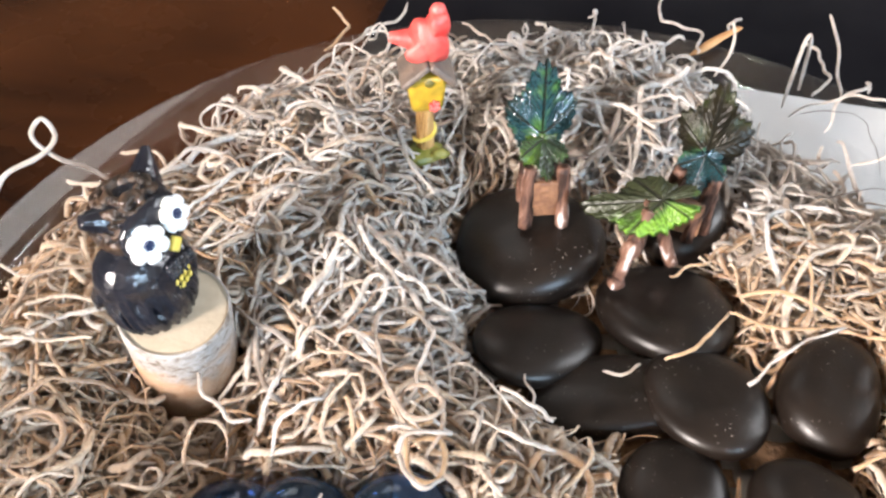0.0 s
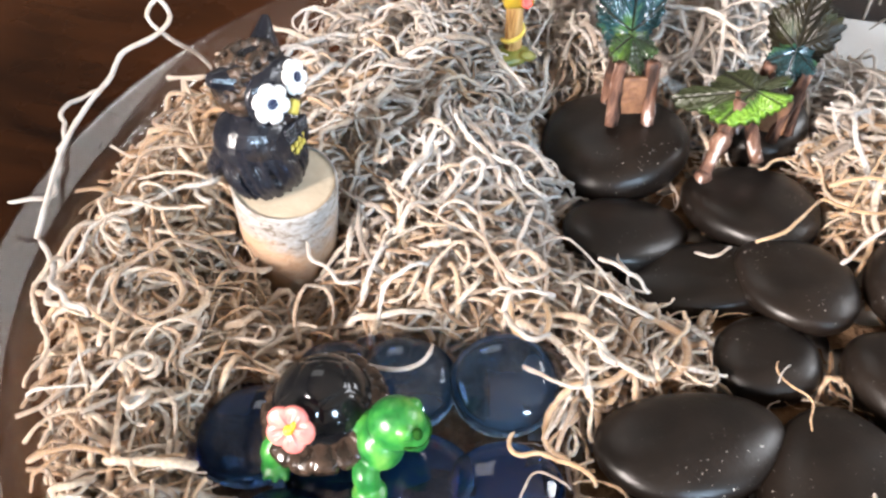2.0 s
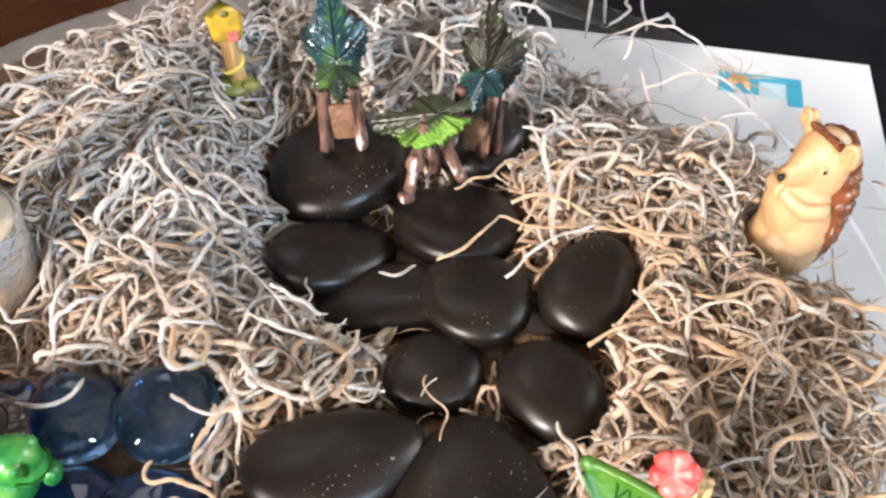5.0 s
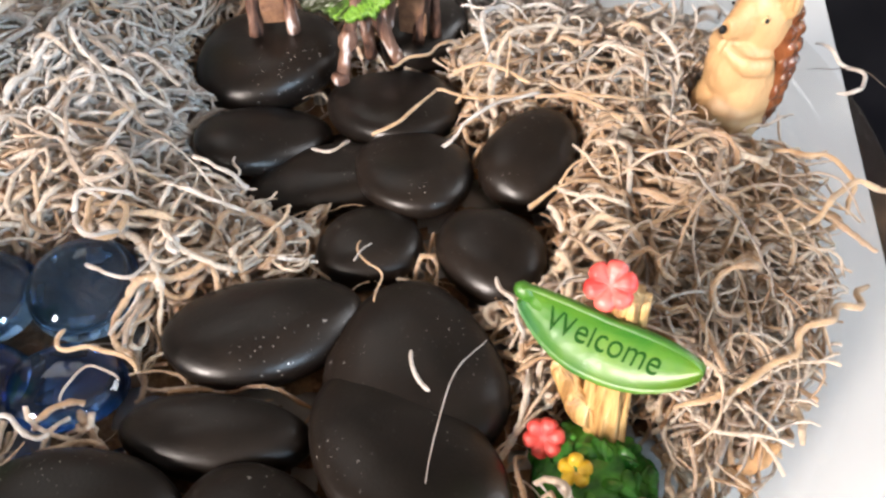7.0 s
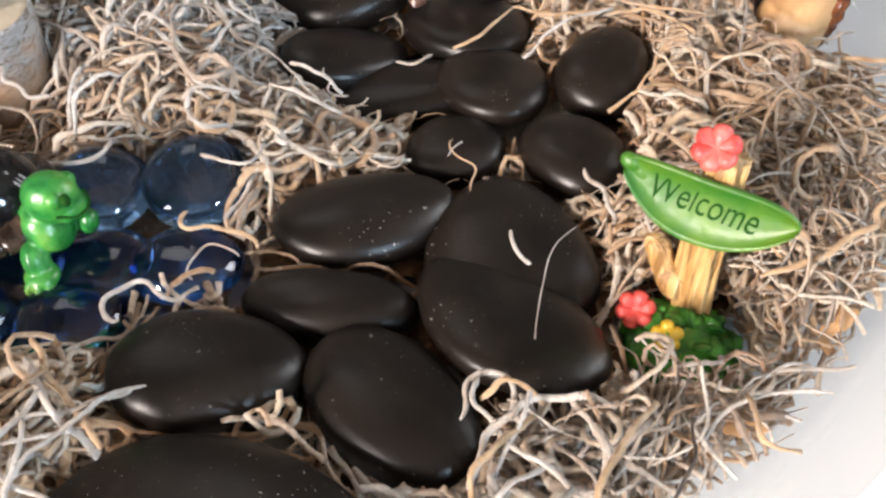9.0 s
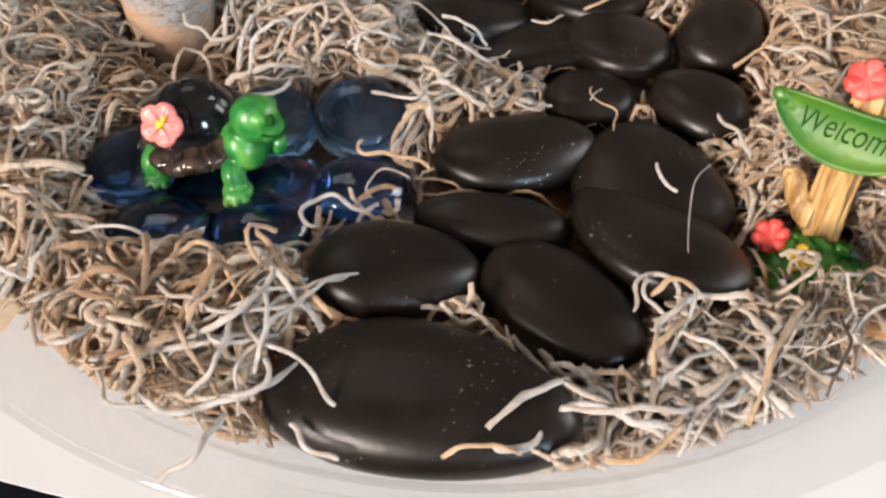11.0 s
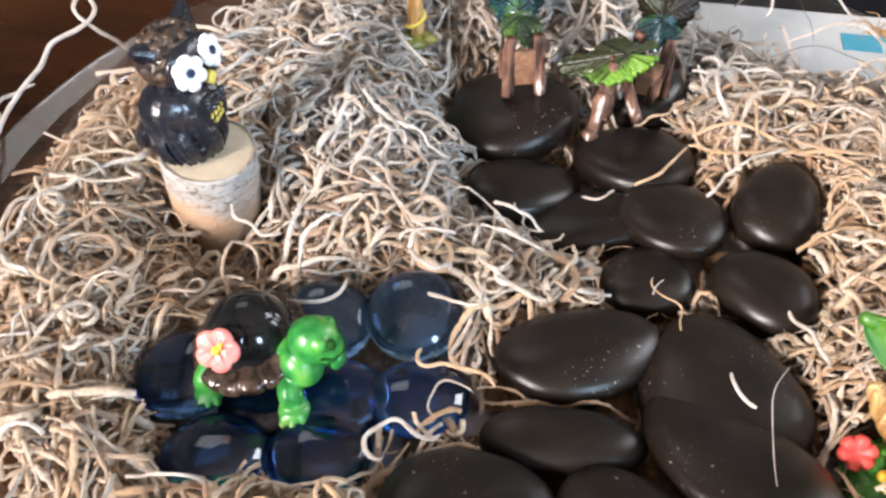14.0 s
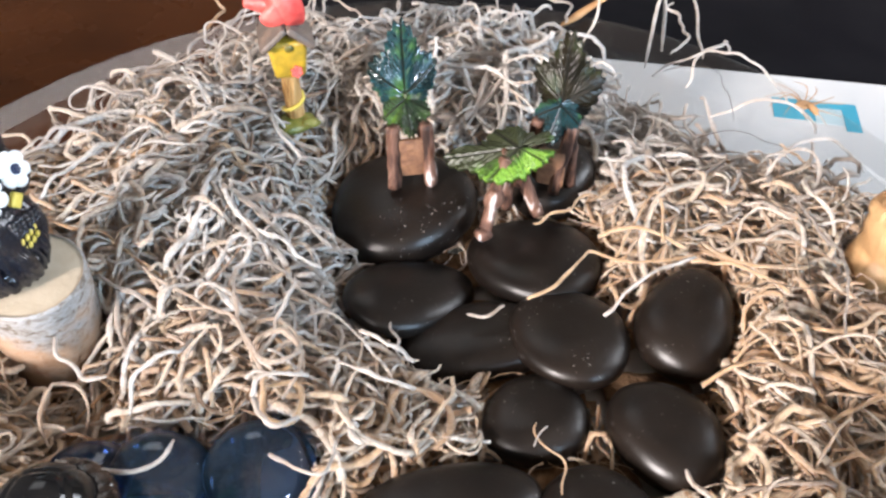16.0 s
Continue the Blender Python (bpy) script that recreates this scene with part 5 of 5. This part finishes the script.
# ---- single moss strands that lie free ----
def strand(x, y, z, heading, length, r, turn=0, turn2=0, turn3=0, material=None, rise=0.0, loop=0.0):
    """One free strand: start, heading in degrees, length, radius, and how its heading goes on to change; rise lifts its far end."""
    n_ = 56
    u = (np.arange(n_) + 0.5) / n_
    h = np.radians(heading + turn * u + turn2 * u ** 2 + turn3 * u ** 3)
    step = length / n_
    seed = x * 911 + y * 577
    wig = np.array([noise.noise(Vector((seed, k * step * 190, 0))) for k in range(n_)])
    bend = np.array([noise.noise(Vector((seed + 9, k * step * 150, 0))) for k in range(n_)])
    h = h + 1.15 * wig
    p = np.stack([x + np.cumsum(np.cos(h)) * step, y + np.cumsum(np.sin(h)) * step, z + rise * u + loop * np.sin(u * math.pi) + 0.0011 * bend], 1)
    grain = np.array([noise.noise(Vector((seed, 3, k * 0.55))) for k in range(n_)])
    rr = 0.76 * r * (1 + 0.22 * grain) * np.minimum(1, (1.02 - u) * 9) ** 0.4 * np.minimum(1, (u + 0.01) * 9) ** 0.4
    v, q = tubes(p[None], rr[None], 8)
    for k in range(len(v)):
        a = Vector(v[k]) * 1500
        v[k] += 0.16 * r * np.array([noise.noise(a), noise.noise(a + Vector((5, 0, 0))), noise.noise(a + Vector((0, 5, 0)))])
    me = bpy.data.meshes.new("moss_strand")
    me.from_pydata(v.tolist(), [], q.tolist() + [list(range(7, -1, -1)), list(range(len(v) - 8, len(v)))])
    for f_ in me.polygons:
        f_.use_smooth = True
    me.materials.append(material or M_PALE)
    return tagged(new("moss_strand", me), "single pale strand of dry moss", "moss strand", "loose moss strands")


strand(0.052, 0.044, 0.025, 269, 0.009, 0.00050, -17, -3, 64)
strand(0.044, 0.073, 0.0235, 231, 0.018, 0.00028, 298, -375, 79, M_TANMOSS)
strand(0.046, 0.072, 0.0235, 252, 0.006, 0.00022, 0, 0, 0)
strand(0.069, 0.059, 0.026, 271, 0.017, 0.00060, 220, -494, 249)
strand(-0.046, 0.069, 0.030, 312, 0.025, 0.00060, 136, -106, 86)
strand(-0.009, 0.055, 0.025, 247, 0.022, 0.00060, 434, -596, 226, M_TANMOSS)
strand(-0.007, 0.040, 0.022, 126, 0.017, 0.00030, -205, -34, 66)
strand(-0.017, 0.029, 0.026, 218, 0.024, 0.00060, -346, -548, 744)
strand(0.052, 0.129, 0.026, 343, 0.021, 0.00050, 154, -68, -42, M_TANMOSS)
strand(0.033, 0.104, 0.022, 357, 0.010, 0.00050, 34, 1, -23)
strand(-0.019, -0.015, 0.028, 352, 0.011, 0.00060, -100, 19, 59)
strand(-0.017, -0.006, 0.032, 216, 0.046, 0.00070, 1, -123, -151)
strand(-0.012, -0.000, 0.034, 126, 0.026, 0.00070, 2, 95, -134, M_TANMOSS)
strand(0.012, -0.017, 0.029, 244, 0.036, 0.00080, 1095, -2278, 1302)
strand(0.038, -0.009, 0.030, 58, 0.032, 0.00080, -14, -84, 15)
strand(0.038, 0.003, 0.029, 87, 0.024, 0.00060, 199, -1636, 1459)
strand(-0.009, 0.082, 0.029, 34, 0.037, 0.00080, -387, -260, 273, M_TANMOSS)
strand(-0.004, 0.108, 0.033, 270, 0.028, 0.00060, -60, 50, 22)
strand(0.113, 0.220, 0.036, 229, 0.038, 0.00060, 342, -706, 363)
strand(0.073, 0.248, 0.034, 225, 0.042, 0.00060, 294, -302, 4)
strand(-0.038, 0.209, 0.040, 35, 0.029, 0.00060, 110, 3, -21, M_TANMOSS)
strand(-0.039, 0.197, 0.038, 114, 0.054, 0.00060, -259, 238, -9)
strand(0.152, 0.116, 0.034, 360, 0.028, 0.00060, -408, 682, -519)
strand(-0.111, 0.095, 0.034, 319, 0.029, 0.00080, -43, -8, 37)
strand(-0.123, 0.106, 0.035, 339, 0.057, 0.00070, 573, -700, 179)
strand(-0.054, 0.099, 0.030, 294, 0.020, 0.00060, -3, 89, -7)
strand(0.016, 0.104, 0.022, 280, 0.016, 0.00040, -10, -35, 118)


def bent_strand(a, b_, c_, r, material=None):
    """One free strand that bends from a over b_ to c_."""
    bm = rod([a, b_, c_], r * 0.74, 10, 0.85)
    seed = Vector((a[0] * 300, a[1] * 300, 0))
    for v in bm.verts:
        q = v.co * 230 + seed
        v.co += min(0.0009, 1.6 * r) * Vector((noise.noise(q), noise.noise(q + Vector((7, 0, 0))), 0.7 * noise.noise(q + Vector((0, 7, 0)))))
        q = v.co * 1700
        v.co += 0.22 * r * Vector((noise.noise(q), noise.noise(q + Vector((5, 0, 0))), noise.noise(q + Vector((0, 5, 0)))))
    return thing("moss_strand", bm, material or M_PALE, None, "single thick strand of dry moss lying on the tangle", "moss strand", "loose moss strands")


bent_strand((0.0418, 0.0098, 0.0300), (0.0405, 0.0051, 0.0300), (0.0447, 0.0005, 0.0280), r=0.00060)
bent_strand((0.0414, 0.0063, 0.0290), (0.0460, 0.0079, 0.0320), (0.0512, 0.0052, 0.0290), r=0.00060, material=M_TANMOSS)
bent_strand((0.0491, 0.0027, 0.0290), (0.0400, -0.0058, 0.0330), (0.0380, -0.0104, 0.0300), r=0.00070, material=M_TANMOSS)
bent_strand((0.0506, -0.0054, 0.0290), (0.0426, -0.0100, 0.0330), (0.0381, -0.0134, 0.0300), r=0.00060)
bent_strand((0.0676, 0.0029, 0.0300), (0.0564, -0.0095, 0.0340), (0.0508, -0.0197, 0.0300), r=0.00070, material=M_TANMOSS)
bent_strand((0.0236, -0.0118, 0.0320), (0.0327, -0.0199, 0.0340), (0.0411, -0.0201, 0.0300), r=0.00070)
bent_strand((0.0225, -0.0167, 0.0320), (0.0316, -0.0188, 0.0350), (0.0421, -0.0173, 0.0320), r=0.00070)
bent_strand((0.0284, -0.0228, 0.0280), (0.0336, -0.0255, 0.0320), (0.0401, -0.0211, 0.0330), r=0.00070, material=M_TANMOSS)
bent_strand((0.0114, -0.0188, 0.0310), (0.0161, -0.0157, 0.0340), (0.0245, -0.0115, 0.0320), r=0.00080)
bent_strand((0.0034, -0.0211, 0.0270), (0.0085, -0.0219, 0.0310), (0.0157, -0.0223, 0.0300), r=0.00060, material=M_TANMOSS)
bent_strand((0.0824, 0.0026, 0.0300), (0.0803, -0.0054, 0.0320), (0.0861, -0.0070, 0.0310), r=0.00060, material=M_TANMOSS)
bent_strand((0.0723, -0.0003, 0.0300), (0.0690, -0.0086, 0.0330), (0.0640, -0.0154, 0.0300), r=0.00040, material=M_HAIR)
bent_strand((0.0448, -0.0020, 0.0300), (0.0485, -0.0062, 0.0320), (0.0524, -0.0092, 0.0290), r=0.00060)
bent_strand((0.0525, -0.0098, 0.0300), (0.0442, -0.0172, 0.0320), (0.0400, -0.0230, 0.0280), r=0.00050)
bent_strand((-0.0221, -0.0071, 0.0340), (-0.0221, -0.0113, 0.0340), (-0.0287, -0.0131, 0.0320), r=0.00060)
bent_strand((-0.0363, -0.0241, 0.0300), (-0.0302, -0.0222, 0.0340), (-0.0283, -0.0142, 0.0310), r=0.00070)
bent_strand((-0.0527, -0.0026, 0.0290), (-0.0372, -0.0044, 0.0340), (-0.0248, -0.0022, 0.0340), r=0.00070)
bent_strand((-0.0343, -0.0110, 0.0310), (-0.0291, -0.0080, 0.0360), (-0.0284, -0.0008, 0.0350), r=0.00060)
bent_strand((-0.0244, -0.0075, 0.0310), (-0.0218, -0.0031, 0.0370), (-0.0248, 0.0074, 0.0350), r=0.00060)
bent_strand((-0.0390, -0.0022, 0.0310), (-0.0275, 0.0007, 0.0360), (-0.0215, 0.0092, 0.0360), r=0.00070)
bent_strand((-0.0349, 0.0031, 0.0310), (-0.0289, -0.0048, 0.0360), (-0.0213, -0.0018, 0.0330), r=0.00050)
bent_strand((-0.0594, 0.0011, 0.0290), (-0.0543, 0.0001, 0.0320), (-0.0521, 0.0050, 0.0300), r=0.00060)
bent_strand((-0.0149, 0.0025, 0.0290), (-0.0199, 0.0064, 0.0360), (-0.0259, 0.0160, 0.0340), r=0.00090)
bent_strand((-0.0439, 0.0171, 0.0290), (-0.0345, 0.0159, 0.0360), (-0.0252, 0.0018, 0.0330), r=0.00060, material=M_TANMOSS)
bent_strand((-0.0622, 0.0262, 0.0290), (-0.0534, 0.0243, 0.0330), (-0.0475, 0.0242, 0.0290), r=0.00050)
bent_strand((-0.0499, -0.0042, 0.0300), (-0.0451, -0.0132, 0.0340), (-0.0394, -0.0126, 0.0310), r=0.00060)
bent_strand((-0.0800, 0.0264, 0.0310), (-0.0783, 0.0193, 0.0340), (-0.0663, 0.0144, 0.0300), r=0.00060)
bent_strand((-0.0663, 0.0144, 0.0300), (-0.0633, 0.0174, 0.0340), (-0.0636, 0.0258, 0.0310), r=0.00060)
bent_strand((-0.0072, 0.0680, 0.0280), (0.0022, 0.0603, 0.0310), (0.0053, 0.0695, 0.0280), r=0.00050)
bent_strand((-0.0112, 0.0790, 0.0310), (-0.0080, 0.0811, 0.0350), (-0.0005, 0.0828, 0.0310), r=0.00070)
bent_strand((-0.0111, 0.0784, 0.0310), (-0.0064, 0.0708, 0.0330), (-0.0019, 0.0743, 0.0300), r=0.00070)
bent_strand((0.0204, 0.0826, 0.0240), (0.0123, 0.0823, 0.0310), (0.0056, 0.0858, 0.0310), r=0.00060)
bent_strand((0.0208, 0.0899, 0.0240), (0.0158, 0.0900, 0.0300), (0.0101, 0.0944, 0.0300), r=0.00060)
bent_strand((0.0853, 0.0806, 0.0280), (0.0892, 0.0820, 0.0330), (0.1000, 0.0841, 0.0310), r=0.00045, material=M_TANMOSS)
bent_strand((0.0785, 0.0786, 0.0240), (0.0876, 0.0788, 0.0300), (0.0988, 0.0771, 0.0290), r=0.00060, material=M_TANMOSS)
bent_strand((0.0854, 0.1092, 0.0290), (0.0926, 0.1016, 0.0340), (0.1021, 0.0951, 0.0310), r=0.00060, material=M_TANMOSS)
bent_strand((0.0632, 0.0968, 0.0260), (0.0723, 0.1031, 0.0310), (0.0858, 0.1091, 0.0300), r=0.00060)
bent_strand((0.0891, 0.1146, 0.0290), (0.0944, 0.1004, 0.0350), (0.1105, 0.1029, 0.0310), r=0.00060, material=M_TANMOSS)
bent_strand((0.0664, 0.1199, 0.0280), (0.0741, 0.1164, 0.0340), (0.0842, 0.1110, 0.0310), r=0.00060, material=M_TANMOSS)
bent_strand((0.0672, 0.1112, 0.0270), (0.0803, 0.1256, 0.0360), (0.0787, 0.1113, 0.0330), r=0.00050, material=M_TANMOSS)
bent_strand((0.0658, 0.0470, 0.0225), (0.0582, 0.0372, 0.0248), (0.0510, 0.0146, 0.0250), r=0.00018)
bent_strand((0.0472, 0.1057, 0.0235), (0.0548, 0.1083, 0.0262), (0.0628, 0.1157, 0.0275), r=0.00055, material=M_TANMOSS)
bent_strand((0.0628, 0.1157, 0.0275), (0.0732, 0.1101, 0.0290), (0.0866, 0.1096, 0.0300), r=0.00050, material=M_TANMOSS)
# longer strands that stand out of the far side and lie over the rim
strand(0.0960, 0.1900, 0.030, 62, 0.012, 0.0007, -20, 0, 0, None, 0.000, 0.021)
strand(0.1180, 0.2000, 0.026, 80, 0.016, 0.0006, 60, 0, 0, None, 0.020)
strand(0.1060, 0.1820, 0.027, 20, 0.034, 0.0006, 60, -30, 0, None, -0.002, 0.010)
strand(0.120, 0.150, 0.024, 20, 0.030, 0.0006, -90, 60, 0, None, -0.006, 0.008)
strand(0.110, 0.170, 0.025, 330, 0.036, 0.0006, 80, -40, 0, None, -0.008, 0.012)
strand(0.098, 0.190, 0.027, 350, 0.044, 0.0005, -50, 70, 0, None, -0.006, 0.014)
strand(0.118, 0.130, 0.024, 300, 0.034, 0.0006, 100, 30, 0, None, -0.003, 0.008)
strand(0.046, 0.212, 0.032, 95, 0.026, 0.0006, -40, 60, 0, None, 0.002, 0.008)
strand(0.080, 0.206, 0.030, 60, 0.032, 0.0006, 50, -20, 0, None, 0.000, 0.012)
strand(-0.030, 0.190, 0.034, 75, 0.036, 0.0006, 60, -90, 0, None, 0.006, 0.004)
strand(0.115, 0.060, 0.029, 345, 0.044, 0.0008, 50, 30, -20, M_TANMOSS, -0.002, 0.008)
strand(0.092, 0.026, 0.028, 10, 0.052, 0.0008, 40, 20, -30, M_TANMOSS, 0.001, 0.007)
strand(0.122, 0.084, 0.028, 350, 0.032, 0.0007, 30, -160, 0, M_TANMOSS, 0.002, 0.006)
strand(0.096, 0.075, 0.028, 335, 0.046, 0.0006, 70, -50, 0, M_TANMOSS, 0.000, 0.006)
strand(0.090, 0.084, 0.028, 10, 0.044, 0.0006, -40, 60, 0, M_TANMOSS, 0.000, 0.007)
strand(0.086, 0.062, 0.027, 5, 0.050, 0.0006, 30, 10, 0, M_TANMOSS, 0.000, 0.006)
strand(-0.040, -0.004, 0.030, 10, 0.034, 0.0005, 40, -20, 0, None, 0.002, 0.004)
strand(-0.016, 0.006, 0.031, 205, 0.034, 0.0005, -30, -90, 0, None, -0.001, 0.005)
strand(-0.030, 0.008, 0.030, 300, 0.030, 0.0005, 80, -60, 0, None, -0.002, 0.006)
strand(-0.008, 0.012, 0.031, 225, 0.034, 0.0005, -40, 90, 0, None, -0.003, 0.006)
for k in range(9):  # fine dark hairs in the moss at the rim
    strand(0.100 + 0.006 * k, 0.030 + 0.016 * ((k * 4) % 9), 0.031, 40 * k + 10, 0.034, 0.00013, 60 - 20 * k, 40, 0, M_HAIR, 0.0, 0.006)
# the looped strand that stands out over the left rim
loop_bm = rod([(-0.1126, 0.0960, 0.0330), (-0.1088, 0.1107, 0.0440), (-0.1042, 0.1200, 0.0500), (-0.1000, 0.1277, 0.0530), (-0.0979, 0.1334, 0.0560), (-0.0902, 0.1372, 0.0585), (-0.0872, 0.1400, 0.0615), (-0.0897, 0.1418, 0.0648), (-0.0925, 0.1400, 0.0612), (-0.0880, 0.1385, 0.0565), (-0.0850, 0.1430, 0.0500), (-0.0832, 0.1490, 0.0400)], 0.00062, 8, 0.75)
for v in loop_bm.verts:
    v.co += 0.00014 * Vector((noise.noise(v.co * 900), noise.noise(v.co * 900 + Vector((5, 0, 0))), noise.noise(v.co * 900 + Vector((0, 5, 0)))))
thing("moss_strand", loop_bm, M_PALE, None, "single pale looped strand of dry moss", "moss strand", "loose moss strands")
thing("dry_husk", merge(egg((0, 0, 0), (0.0075, 0.0016, 0.0010), (0, -18, 25), 2, 0.3, 2), egg((0.003, 0.001, 0.001), (0.0075, 0.0013, 0.0008), (0, -28, 10), 2, 0.3, 5)), M_HUSK, pose(0.0830, 0.2225, 0.0325), "curled brown dry husk caught in the moss", "husk")

for at, turn, big in (((0.1054, 0.0189, 0.0240), 30, 0.8), ((0.1020, 0.0157, 0.0225), 100, 0.55), ((0.0824, 0.0009, 0.0235), -10, 0.7)):
    thing("dry_husk", moved(merge(egg((0, 0, 0), (0.0050, 0.0024, 0.0006), (12, -10, 0), 2, 0.35, turn), egg((0.0012, 0.0012, 0.0007), (0.0042, 0.0014, 0.0005), (-20, -16, 20), 2, 0.35, turn + 3)), Matrix.Scale(big, 4)), M_HUSK, pose(*at, 0, 0, turn), "curled brown dry leaf scrap lying in the moss", "husk")

bud = [egg((0, 0, 0), (0.0032, 0.0016, 0.0014), (0, 10, 20), 2, 0.4, 3), egg((0.0016, -0.0022, 0.0002), (0.0012, 0.0026, 0.0009), (10, 0, 15), 2, 0.4, 6)]
for k in range(11):
    a = radians(33 * k)
    bud.append(rod([(0, 0, 0), (0.005 * math.cos(a), 0.005 * math.sin(a), 0.001 + 0.001 * (k % 3)), (0.011 * math.cos(a + 0.3), 0.011 * math.sin(a + 0.3), 0.0006 * (k % 4))], 0.00022, 5, 0.4))
thing("dry_bud", merge(*bud), M_HUSK, pose(0.139, 0.172, 0.026), "small brown dry bud with fine rootlets lying over the moss", "bud")
